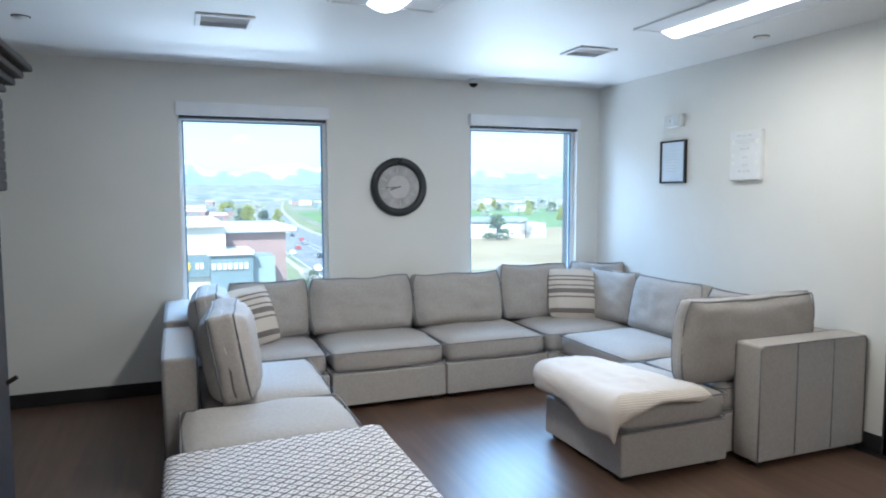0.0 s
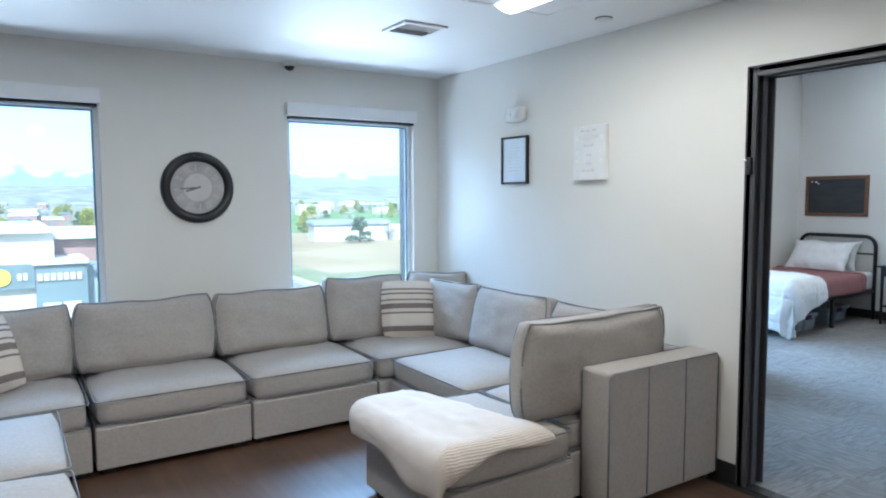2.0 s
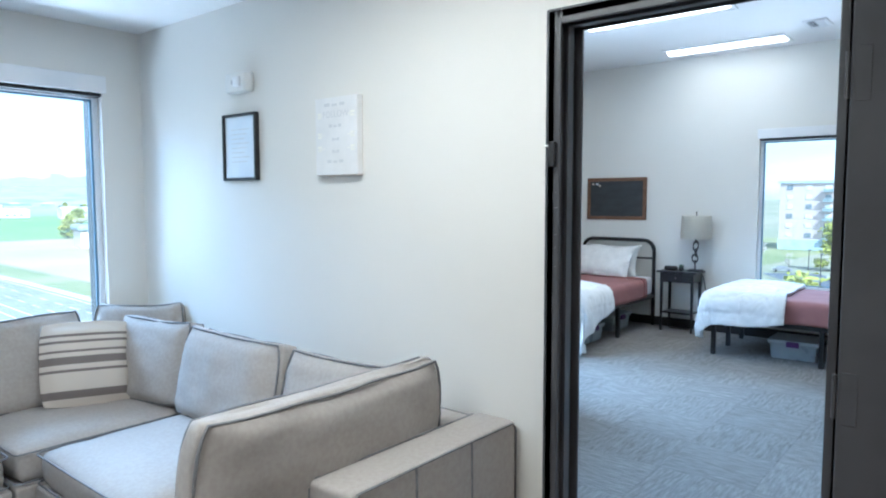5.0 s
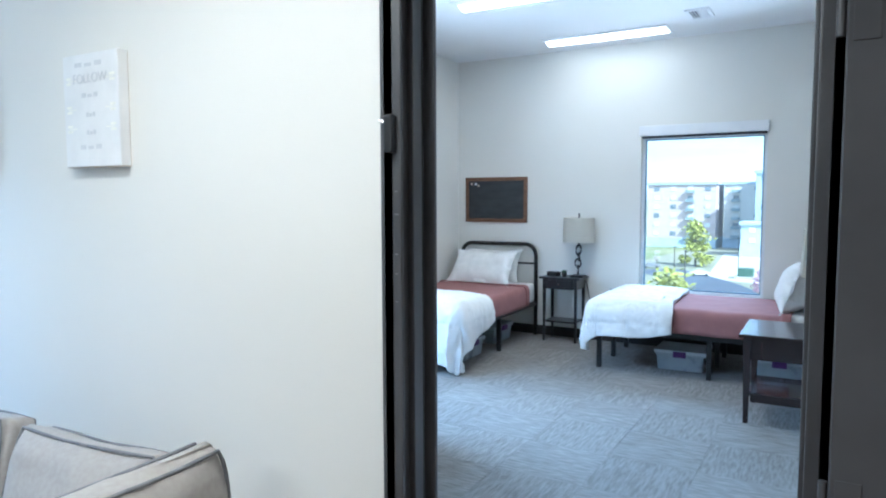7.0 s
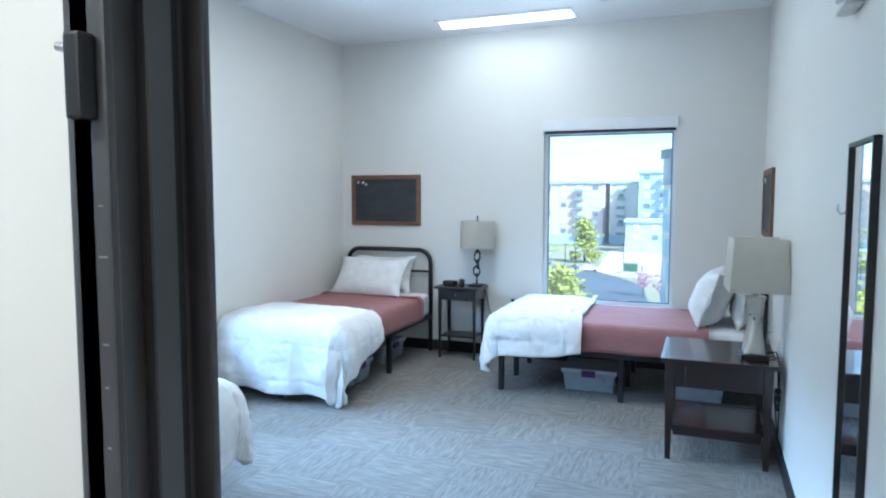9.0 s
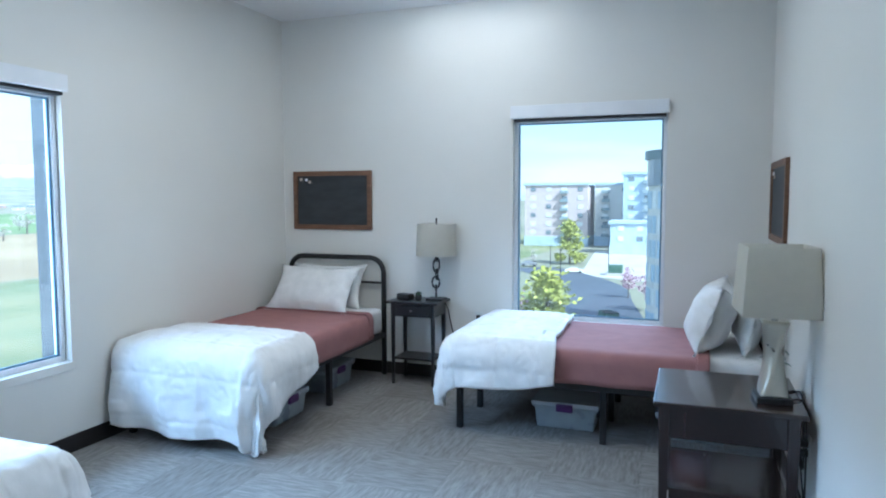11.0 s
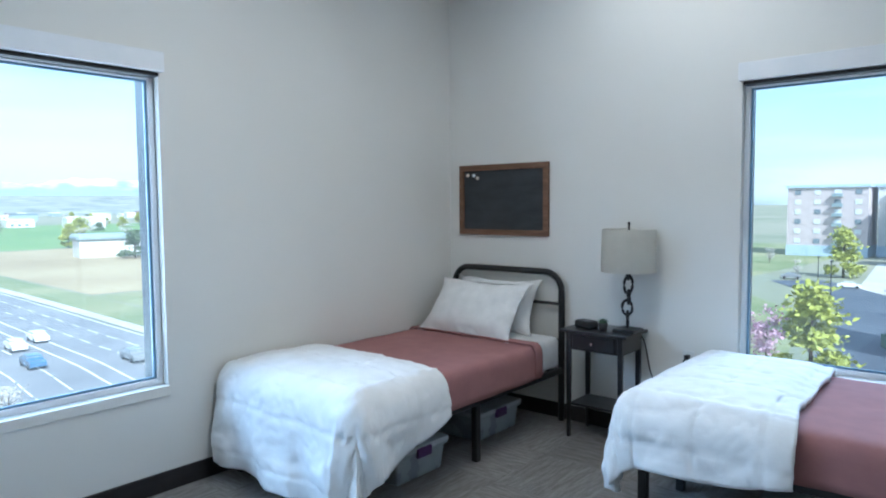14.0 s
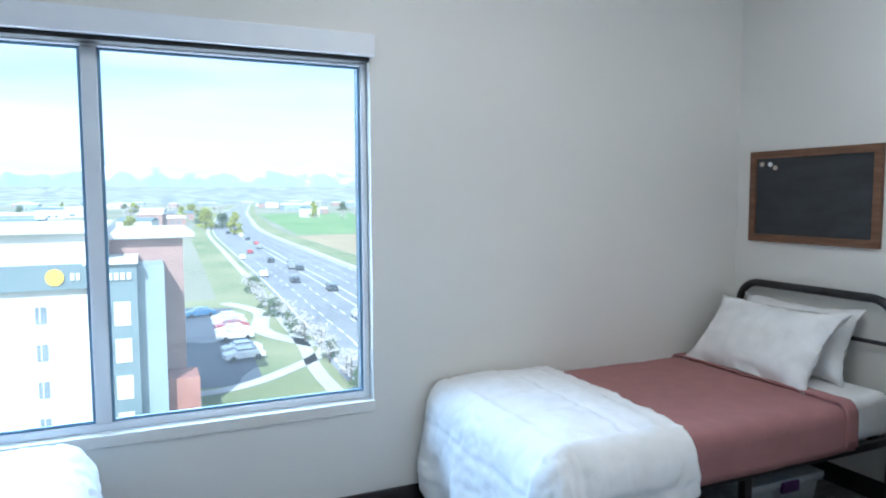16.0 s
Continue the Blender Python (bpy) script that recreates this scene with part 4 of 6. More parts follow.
back(0.47, 4.12, 0.44, 0.64, 0.50, 0.27, 11.8, 86, -9, LB + " leaning on the side panel")
back(3.84, 4.72, 0.62, 0.52, 0.30, 0.16, 12.5, -45, -14, "light grey cushion tucked upright in the corner")

STRIPES = "striped throw pillows on the sofa"
for x, y, rz, tilt, s, tip in ((3.44, 4.47, -14, -16, 3, 3), (0.72, 4.40, 16, -22, 8, -8)):
    p = tagged(part("throw_pillow", cushion_shape(0.44, 0.44, 0.17, s, full=0.7, wrinkle=0.01, edge=0.16, n=13), STRIPED, smooth=True), "square cream throw pillow with grey-brown stripes", "pillow", STRIPES)
    p.matrix_world = pose(x, y, 0.45, 0, 0, rz) @ pose(0, 0, 0, tilt, tip)

bl = tagged(part("diamond_blanket", drape([(0.14, 2.36), (1.11, 2.41), (1.16, 1.28), (0.10, 1.24)], (0.20, 1.04, 1.60, 2.455), 0.462, 60, 66, 5, fold=0.012, thick=-0.008, cover=0.012), LATTICE, smooth=True), "white blanket woven with a grey diamond lattice", "blanket")
th = tagged(part("knit_throw", drape([(2.20, 3.10), (2.64, 3.24), (2.90, 2.24), (2.12, 2.12)], (2.37, 3.10, 2.31, 3.11), 0.458, 48, 48, 11, puff=0.045, fold=0.022, thick=-0.022, cover=0.02, ragged=0.07, r=0.09), THROW, smooth=True), "cream chunky knit throw draped over the chaise corner", "throw blanket")

# ---- bedroom things ----
def soft_pillow(name, w, h, t, seed, m, label):
    """A stuffed bed pillow lying in its own xz plane, thin at the seams with pointed corners."""
    bm = cuboid_grid(13)
    for v in bm.verts:
        u, s, k = v.co
        pin = 0.07 * (abs(u) * abs(k)) ** 6
        x = u * w / 2 * (1 - 0.05 * (1 - k * k) + pin)
        z = k * h / 2 * (1 - 0.07 * (1 - u * u) + pin)
        body = t / 2 * (0.05 + 0.95 * ((1 - abs(u) ** 3) * (1 - abs(k) ** 3)) ** 0.55)
        p = Vector((x, s * body, z + h / 2))
        pleat = math.sin(26 * u + seed) * 0.006 * max(0, abs(k) - 0.5) + math.sin(22 * k + seed) * 0.006 * max(0, abs(u) - 0.5)
        d = noise.noise(p * 6 + Vector((seed, 0, 0))) * 0.016 + noise.noise(p * 17 + Vector((seed, 3, 0))) * 0.007 + pleat - 0.007 * max(0, 1 - 6 * abs(noise.noise(Vector((x * 5 + seed, s, z * 5)))))
        p.y += d * (1 if s > 0 else -1)
        p.z += 0.012 * noise.noise(Vector((x * 6 + seed, 0, 0)))
        v.co = p
    ob = tagged(part(name, bm, SHEET, smooth=True), label, "pillow", "bed pillows")
    ob.matrix_world = m
    return ob


def metal_bed(m, label):
    """Twin bed: head at local x = 0 (y from 0 to 0.97), foot at x = -1.92."""
    b = thing("metal_bed", (0, 0, 0), label, "bed", "twin beds")
    b.matrix_world = m
    L, W = 1.92, 0.97
    part("side_rail", block(-L, -0.02, 0, 0.03, 0.33, 0.372, 0.004, 1), BLACK, b)
    part("side_rail", block(-L, -0.02, W - 0.03, W, 0.33, 0.372, 0.004, 1), BLACK, b)
    part("foot_rail", block(-L, -L + 0.03, 0.03, W - 0.03, 0.33, 0.372, 0.004, 1), BLACK, b)
    part("centre_rail", block(-L + 0.03, -0.02, W / 2 - 0.015, W / 2 + 0.015, 0.33, 0.36), BLACK, b)
    for k in range(9):
        part("slat", block(-L + 0.12 + 0.21 * k, -L + 0.16 + 0.21 * k, 0.03, W - 0.03, 0.355, 0.37), BLACK, b)
    for x in (-L, -L / 2 - 0.02):
        for y in (0, W / 2 - 0.02, W - 0.04):
            part("leg", block(x, x + 0.04, y, y + 0.04, 0.0, 0.335, 0.003, 1), BLACK, b)
    r, top = 0.13, 1.015
    pts = [(0, 0.02, 0.0), (0, 0.02, top - r)]
    for k in range(1, 9):
        a = radians(180 - 90 * k / 8)
        pts.append((0, 0.02 + r + r * math.cos(a), top - r + r * math.sin(a)))
    pts += [(0, W - 0.02 - (p[1] - 0.02), p[2]) for p in reversed(pts)]
    part("head_tube", tube(pts, 0.022, 10), BLACK, b, "arched headboard tube", smooth=True)
    part("head_bar", rod((0, 0.03, 0.80), (0, W - 0.03, 0.80), 0.011), BLACK, b)
    part("head_bar", rod((0, 0.03, 0.55), (0, W - 0.03, 0.55), 0.011), BLACK, b)
    return b


def mattress_shape(x0, x1, y0, y1, z0, z1):
    return block(x0, x1, y0, y1, z0, z1, 0.05, 4)


def tub(x, y, z, w, d, h, rz, label):
    t = thing("storage_box", (x, y, z), label, "storage box", "boxes under the beds", rz=rz)
    bm = block(-w / 2, w / 2, -d / 2, d / 2, 0, h - 0.03, 0.018, 3)
    for v in bm.verts:
        k = 0.90 + 0.10 * v.co.z / h
        v.co.x, v.co.y = v.co.x * k, v.co.y * k
    part("tub", bm, TUB, t, smooth=False)
    part("rim", block(-w / 2 - 0.008, w / 2 + 0.008, -d / 2 - 0.008, d / 2 + 0.008, h - 0.042, h - 0.03, 0.004, 2), TUB, t)
    part("lid", block(-w / 2 - 0.012, w / 2 + 0.012, -d / 2 - 0.012, d / 2 + 0.012, h - 0.03, h, 0.008, 3), LID, t, "pale plastic lid")
    for s in (-1, 1):
        part("latch", block(-0.055, 0.055, min(s * (d / 2 + 0.004), s * (d / 2 + 0.024)), max(s * (d / 2 + 0.004), s * (d / 2 + 0.024)), h - 0.06, h - 0.008, 0.005, 2), PURPLE, t, "purple latch")
    return t


def made_bed(m, seed, label, foot, blanket, low, side, side_head, far=0.20, end=-1.36):
    """Bed, mattress, folded blanket, duvet over the foot and two pillows, as things on each other."""
    metal_bed(m, label)
    t = tagged(part("mattress", mattress_shape(-1.90, -0.03, 0.012, 0.958, 0.373, 0.585), SHEET, smooth=True), "mattress in a white fitted sheet", "mattress", "mattresses")
    t.matrix_world = m
    if blanket:
        bk = part("blanket", drape([(-1.55, -0.235), (blanket, -0.235), (blanket, 1.18), (-1.55, 1.18)], (-1.90, -0.03, 0.012, 0.958), 0.585, 40, 44, seed, fold=0.012, thick=-0.010, cover=0.006, floor=0.36), PINK, smooth=True)
        tagged(bk, "dusty rose blanket tucked over the mattress", "blanket", "rose blankets").matrix_world = m
        flap = drape([(blanket - 0.07, -0.24), (blanket + 0.006, -0.24), (blanket + 0.006, 1.185), (blanket - 0.07, 1.185)], (-1.90, -0.03, 0.004, 0.966), 0.585, 5, 44, seed, fold=0.012, thick=-0.010, cover=0.021, floor=0.355)
        part("folded_edge", flap, PINK, bk, "turned-back stitched edge", smooth=True)
    q = [(foot - low, -side), (end, -side_head), (-1.32, 0.97 + far), (foot - low * 0.92, 0.97 + far)]
    dv = part("duvet", drape(q, (foot + 0.03, -0.02, 0.0, 0.97), 0.606, 96, 96, seed + 1, puff=0.04, fold=0.038, thick=-0.03, cover=0.02, quilt=0.27, ragged=0.035, floor=0.03, r=0.13, waves=13), DUVET, smooth=True)
    tagged(dv, "puffy white duvet folded over the foot of the bed", "duvet", "duvets").matrix_world = m
    return dv


# bed by the north wall, head on the east wall
M1 = pose(9.755, 4.0, 0)
made_bed(M1, 3, "black metal bed with an arched tube headboard by the wall", -1.92, -0.38, 0.64, 0.66, 0.31, 0.04)
soft_pillow("bed_pillow", 0.68, 0.38, 0.17, 2.2, pose(9.60, 4.53, 0.590, 0, 0, 90) @ pose(0, 0, 0, 22), "white pillow propped against the headboard")
soft_pillow("bed_pillow", 0.74, 0.44, 0.18, 7.3, pose(9.32, 4.545, 0.595, 0, 0, 90) @ pose(0, 0, 0, 40), "white pillow leaning on another pillow")
# bed below the east window, head on the south wall
M2 = pose(9.63, 1.06, 0, 0, 0, -90)
made_bed(M2 @ pose(0, -0.97, 0), 8, "black metal bed below the window", -1.92, -0.36, 0.46, 0.46, 0.33, 0.20, -1.24)
soft_pillow("bed_pillow", 0.68, 0.40, 0.17, 4.1, pose(9.13, 1.22, 0.590, 0, 0, 0) @ pose(0, 0, 0, 16), "white pillow against the headboard")
soft_pillow("bed_pillow", 0.70, 0.42, 0.27, 9.6, pose(9.06, 1.47, 0.595, 0, 0, -4) @ pose(0, 0, 0, 20), "plump white pillow leaning forward on the rose blanket")
# bed below the wide window, head on the wall beside the door
M3 = pose(4.30, 3.72, 0) @ pose(0, 0.97, 0, 0, 0, 180)
made_bed(M3, 14, "black metal bed below the wide window", -1.92, -0.5, 0.46, 0.20, 0.20, 0.46)
soft_pillow("bed_pillow", 0.68, 0.40, 0.17, 12.1, pose(4.5, 4.2, 0.590, 0, 0, -90) @ pose(0, 0, 0, 16), "white pillow against the headboard")

tub(9.03, 2.29, 0, 0.42, 0.36, 0.185, 90, "grey translucent storage box with a pale lid and purple latch")
tub(9.05, 1.50, 0, 0.42, 0.36, 0.185, 90, "grey translucent storage box with a pale lid and purple latch")
tub(8.42, 4.28, 0, 0.40, 0.36, 0.185, 0, "grey translucent storage box under the bed by the wall")
tub(9.25, 4.36, 0, 0.46, 0.36, 0.185, 0, "grey translucent storage box under the bed by the wall")


def slim_nightstand():
    n = thing("nightstand", (9.63, 3.645, 0), "slim black wooden nightstand with one drawer", "nightstand")
    part("top", block(-0.165, 0.155, -0.225, 0.225, 0.672, 0.692, 0.005, 2), NSBLK, n)
    part("apron", block(-0.135, 0.14, -0.19, 0.19, 0.565, 0.671, 0.003, 1), NSBLK, n)
    d = part("drawer", block(-0.147, -0.1355, -0.14, 0.14, 0.58, 0.66, 0.003, 1), NSBLK, n)
    part("knob", rod((-0.168, 0, 0.62), (-0.1475, 0, 0.62), 0.009), CHROME, d, "small metal knob")
    for sx in (-1, 1):
        for sy in (-1, 1):
            bm = block(sx * 0.125 - 0.016, sx * 0.125 + 0.016, sy * 0.175 - 0.016, sy * 0.175 + 0.016, 0, 0.671, 0.003, 1)
            for v in bm.verts:
                if v.co.z < 0.1:
                    v.co.x += (sx * 0.125 - v.co.x) * 0.35
                    v.co.y += (sy * 0.175 - v.co.y) * 0.35
            part("leg", bm, NSBLK, n)
    part("shelf", block(-0.125, 0.125, -0.172, 0.172, 0.205, 0.222, 0.003, 1), NSBLK, n)
    return n


slim_nightstand()

lamp = thing("table_lamp", (9.645, 3.49, 0.692), "black chain-link table lamp with a cream drum shade", "lamp")
part("base", block(-0.07, 0.07, -0.07, 0.07, 0, 0.02, 0.005, 2), BLACK, lamp)
rng = random.Random(2)
z = 0.02
for k, (h, tw) in enumerate(((0.105, 20), (0.09, 110), (0.085, 35), (0.11, 80), (0.085, 10))):
    pts = []
    for j in range(20):
        a = 2 * math.pi * j / 20
        pts.append((0.030 * math.cos(a), 0, h / 2 * math.sin(a)))
    link_ = part("chain_link", tube(pts, 0.0085, 7, closed=True), BLACK, lamp, smooth=True)
    link_.matrix_basis = pose(rng.uniform(-0.006, 0.006), rng.uniform(-0.006, 0.006), z + h / 2, 0, rng.uniform(-9, 9), tw)
    z += h - 0.022
part("stem", rod((0, 0, z - 0.01), (0, 0, 0.66), 0.006), BLACK, lamp)
shade = part("shade", lathe([(0.166, 0.37), (0.160, 0.63), (0.156, 0.63), (0.162, 0.37)], 40), SHADE, lamp, "cream linen drum shade", smooth=False)
part("finial", lathe([(0.002, 0.655), (0.008, 0.66), (0.009, 0.668), (0.003, 0.676)], 10), BLACK, lamp)

radio = thing("clock_radio", (9.60, 3.75, 0.692), "small black clock radio", "alarm clock", rz=75)
part("case", block(-0.065, 0.065, -0.045, 0.045, 0, 0.05, 0.018, 4), BLACK, radio, smooth=True)
part("display", block(-0.05, 0.05, -0.0465, -0.0445, 0.014, 0.038, 0.002, 1), DARKLENS, radio, "dark display")

succ = thing("succulent", (9.58, 3.625, 0.692), "small green succulent in a dark pot", "plant")
part("pot", lathe([(0.024, 0), (0.03, 0.045), (0.026, 0.046), (0.022, 0.036)], 20), POT, succ, smooth=True)
bm = bmesh.new()
for k in range(26):
    a, e = k * 2.4, 0.3 + 0.05 * k
    d = Vector((math.cos(a) * math.cos(e), math.sin(a) * math.cos(e), math.sin(e)))
    rod(Vector((0, 0, 0.045)), Vector((0, 0, 0.045)) + d * (0.042 - 0.0006 * k), 0.007, 0.001, 5, bm)
part("leaves", bm, LEAF, succ, "thick green leaves")


def wire(points, label, name="power_cord"):
    c = []
    pts = [Vector(p) for p in points]
    for i in range(len(pts) - 1):
        p0, p1, p2, p3 = pts[max(i - 1, 0)], pts[i], pts[i + 1], pts[min(i + 2, len(pts) - 1)]
        for k in range(6):
            t = k / 6
            c.append(0.5 * (2 * p1 + (p2 - p0) * t + (2 * p0 - 5 * p1 + 4 * p2 - p3) * t * t + (3 * p1 - p0 - 3 * p2 + p3) * t**3))
    c.append(pts[-1])
    tagged(part(name, tube(c, 0.0042, 6), BLACK, smooth=True), label, "cable")


def outlet(x, y, z, rz, plugs):
    o = thing("wall_outlet", (x, y, z), "white wall outlet with black plugs in it", "outlet", rz=rz)
    part("plate", block(-0.036, 0.036, -0.006, 0, -0.058, 0.058, 0.003, 2), PLASTIC, o)
    for k in plugs:
        part("plug", block(-0.014, 0.014, -0.042, -0.0062, k - 0.014, k + 0.014, 0.004, 2), BLACK, o, "black plug")


outlet(XC, 3.17, 0.53, -90, (0.022,))
outlet(7.84, YD, 0.40, 180, (-0.022, 0.022))
wire([(9.74, 3.50, 0.70), (9.79, 3.45, 0.62), (9.785, 3.40, 0.42), (9.775, 3.33, 0.33), (9.77, 3.27, 0.36), (9.765, 3.20, 0.50), (9.755, 3.17, 0.552)], "black lamp cord hanging to the outlet")
wire([(7.80, 1.10, 0.625), (7.83, 1.045, 0.615), (7.81, 1.03, 0.5), (7.80, 1.03, 0.15), (7.81, 1.035, 0.2), (7.83, 1.05, 0.36), (7.84, 1.05, 0.378)], "black lamp cord behind the nightstand")
wire([(7.92, 1.12, 0.622), (7.98, 1.06, 0.621), (7.90, 1.035, 0.6), (7.86, 1.03, 0.30), (7.845, 1.05, 0.41), (7.84, 1.05, 0.422)], "black charging cord behind the nightstand")


def end_table():
    n = thing("end_table", (7.925, 1.365, 0), "dark espresso wooden end table with a lower shelf", "nightstand")
    part("top", block(-0.325, 0.325, -0.315, 0.315, 0.592, 0.618, 0.006, 2), WOODD, n)
    part("apron", block(-0.27, 0.27, -0.27, 0.27, 0.44, 0.591, 0.004, 1), WOODD, n)
    part("drawer", block(-0.22, 0.22, 0.2705, 0.283, 0.455, 0.58, 0.004, 1), WOODD, n)
    for sx in (-1, 1):
        for sy in (-1, 1):
            bm = block(sx * 0.265 - 0.026, sx * 0.265 + 0.026, sy * 0.265 - 0.026, sy * 0.265 + 0.026, 0, 0.591, 0.004, 1)
            for v in bm.verts:
                if v.co.z < 0.1:
                    v.co.x += (sx * 0.265 - v.co.x) * 0.4
                    v.co.y += (sy * 0.265 - v.co.y) * 0.4
            part("leg", bm, WOODD, n)
    part("shelf", block(-0.262, 0.262, -0.262, 0.262, 0.19, 0.212, 0.004, 1), WOODD, n)
    part("shelf_rail", block(-0.272, -0.255, -0.24, 0.24, 0.15, 0.21, 0.003, 1), WOODD, n)
    return n


end_table()

lampb = thing("table_lamp", (7.80, 1.175, 0.618), "twisted champagne metal table lamp with a tapered square cream shade", "lamp", rz=4)
part("base", block(-0.075, 0.075, -0.075, 0.075, 0, 0.028, 0.004, 2), BLACK, lampb, "black square foot")
bm = bmesh.new()
rings = []
for k in range(33):
    f = k / 32
    w = 0.056 - 0.024 * math.sin(math.pi * f) ** 1.2
    a0 = radians(45 + 90 * f)
    ring = []
    for j in range(16):
        a = 2 * math.pi * j / 16
        q = 1 / max(abs(math.cos(a)), abs(math.sin(a)))
        q = 1 + (q - 1) * 0.9
        ring.append(bm.verts.new((w * q * math.cos(a + a0 - math.pi / 4), w * q * math.sin(a + a0 - math.pi / 4), 0.028 + 0.335 * f)))
    rings.append(ring)
for a, b in zip(rings, rings[1:]):
    for j in range(16):
        bm.faces.new((a[j], a[(j + 1) % 16], b[(j + 1) % 16], b[j]))
bm.faces.new(rings[0][::-1])
bm.faces.new(rings[-1])
part("body", bm, CHAMP, lampb, "twisted champagne metal column", smooth=True)
part("socket", rod((0, 0, 0.363), (0, 0, 0.42), 0.014), CHROME, lampb)
bm = bmesh.new()
for a, b, z0, z1 in ((0.172, 0.152, 0.40, 0.70),):
    for k in range(4):
        c0, c1 = [(math.cos(radians(45 + 90 * (k + d))) * 1.4142, math.sin(radians(45 + 90 * (k + d))) * 1.4142) for d in (0, 1)]
        bm.faces.new([bm.verts.new(v) for v in ((c0[0] * a, c0[1] * a * 0.92, z0), (c1[0] * a, c1[1] * a * 0.92, z0), (c1[0] * b, c1[1] * b * 0.92, z1), (c0[0] * b, c0[1] * b * 0.92, z1))])
bmesh.ops.remove_doubles(bm, verts=bm.verts[:], dist=0.001)
bmesh.ops.solidify(bm, geom=bm.faces[:], thickness=0.004)
part("shade", bm, SHADE, lampb, "tapered square cream shade")

fern = thing("potted_fern", (8.06, 1.15, 0.618), "small green fern in a dark pot", "plant")
part("pot", lathe([(0.035, 0), (0.045, 0.07), (0.04, 0.071), (0.034, 0.06)], 20), POT, fern, smooth=True)
bm = bmesh.new()
rng = random.Random(9)
for k in range(15):
    a, reach, rise = k * 2.4, rng.uniform(0.10, 0.18), rng.uniform(0.04, 0.12)
    if math.sin(a) < -0.2:
        reach *= 0.5
    for j in range(12):
        f = (j + 1) / 12
        c = Vector((math.cos(a) * reach * f, math.sin(a) * reach * f, 0.07 + rise * math.sin(f * 2.2)))
        side = Vector((-math.sin(a), math.cos(a), 0.15))
        for s in (-1, 1):
            tip = c + side * s * 0.026 * (1 - f * 0.7) + Vector((math.cos(a), math.sin(a), 0)) * 0.01
            bm.faces.new([bm.verts.new(v) for v in (c, c + Vector((math.cos(a), math.sin(a), 0.1)) * 0.009, tip)])
part("fronds", bm, LEAF, fern, "feathery green fronds")


def chalkboard(m, label):
    c = thing("chalkboard", (0, 0, 0), label, "chalkboard", "framed chalkboards")
    c.matrix_world = m
    w, h, t = 0.39, 0.258, 0.042
    for a in ((-w, w, h - t, h), (-w, w, -h, -h + t), (-w, -w + t, -h + t, h - t), (w - t, w, -h + t, h - t)):
        part("frame_rail", block(a[0], a[1], -0.024, 0, a[2], a[3], 0.003, 2), OAK, c, "brown wooden rail")
    b = part("slate", block(-w + t, w - t, -0.012, -0.003, -h + t, h - t), SLATE, c, "smudged black slate")
    for k, (x, z) in enumerate(((-0.31, 0.185), (-0.255, 0.182), (-0.222, 0.162))):
        part("pin", rod((x, -0.02, z), (x, -0.0125, z), 0.013), CANVASEDGE if k != 1 else WHITE, c, "round push pin")
    return c


chalkboard(pose(XC, 4.533, 1.512, 0, 0, -90), "brown-framed chalkboard with three pins above the bed")
chalkboard(pose(9.22, YD, 1.505, 0, 0, 180), "brown-framed chalkboard on the wall above the bed head")

mir = thing("wall_mirror", (5.865, YD, 1.01), "tall narrow wall mirror in a thin black frame", "mirror", rz=180)
w, h = 0.178, 0.72
for a in ((-w, w, h - 0.014, h), (-w, w, -h, -h + 0.014), (-w, -w + 0.014, -h + 0.014, h - 0.014), (w - 0.014, w, -h + 0.014, h - 0.014)):
    part("frame_rail", block(a[0], a[1], -0.022, 0, a[2], a[3], 0.002, 1), BLACK, mir)
part("mirror_glass", block(-w + 0.014, w - 0.014, -0.012, -0.004, -h + 0.014, h - 0.014), MIRROR, mir, "silvered mirror glass")
hook = thing("wall_hook", (6.12, YD, 1.53), "small clear adhesive wall hook", "hook")
part("plate", block(-0.012, 0.012, 0, 0.004, -0.03, 0.045, 0.002, 1), VINYL, hook)
part("prong", tube([(0, 0.004, -0.02), (0, 0.022, -0.03), (0, 0.032, -0.015), (0, 0.032, 0.005)], 0.004, 6), VINYL, hook, smooth=True)

# ---- outside ----
GZ = -17.0
GRASS = surface("lawn", (0.15, 0.19, 0.075), (0.27, 0.27, 0.14), 0.05, 0.95, fine=2, bump=0)
FIELD = surface("green_field", (0.12, 0.22, 0.07), (0.19, 0.28, 0.10), 0.02, 0.95, fine=2, bump=0)
DRY = surface("dry_field", (0.30, 0.23, 0.13), (0.40, 0.32, 0.19), 0.02, 0.95, fine=2, bump=0)
PLAIN = surface("far_plain", (0.18, 0.20, 0.13), (0.30, 0.28, 0.21), 0.006, 0.95, fine=1, bump=0, detail=9)
# highway asphalt, with the pale glare of hazy air put into its colour
ASPH = surface("haze_paled_asphalt", (0.19, 0.195, 0.21), (0.25, 0.255, 0.27), 0.1, 0.8, fine=3, bump=0)
# street and car park asphalt, darkened and blued to paint the buildings' shadow
DARKASPH = surface("shaded_asphalt", (0.06, 0.075, 0.10), (0.085, 0.10, 0.13), 0.1, 0.75, fine=3, bump=0)
CONC = surface("concrete_path", (0.42, 0.41, 0.38), (0.5, 0.49, 0.46), 0.2, 0.85, fine=3, bump=0)
MARK = surface("road_paint", (0.7, 0.7, 0.68), (0.76, 0.76, 0.74), 1, 0.7, bump=0)
STUCCO = surface("white_stucco", (0.58, 0.57, 0.55), (0.64, 0.63, 0.61), 0.3, 0.8, fine=4, bump=0)
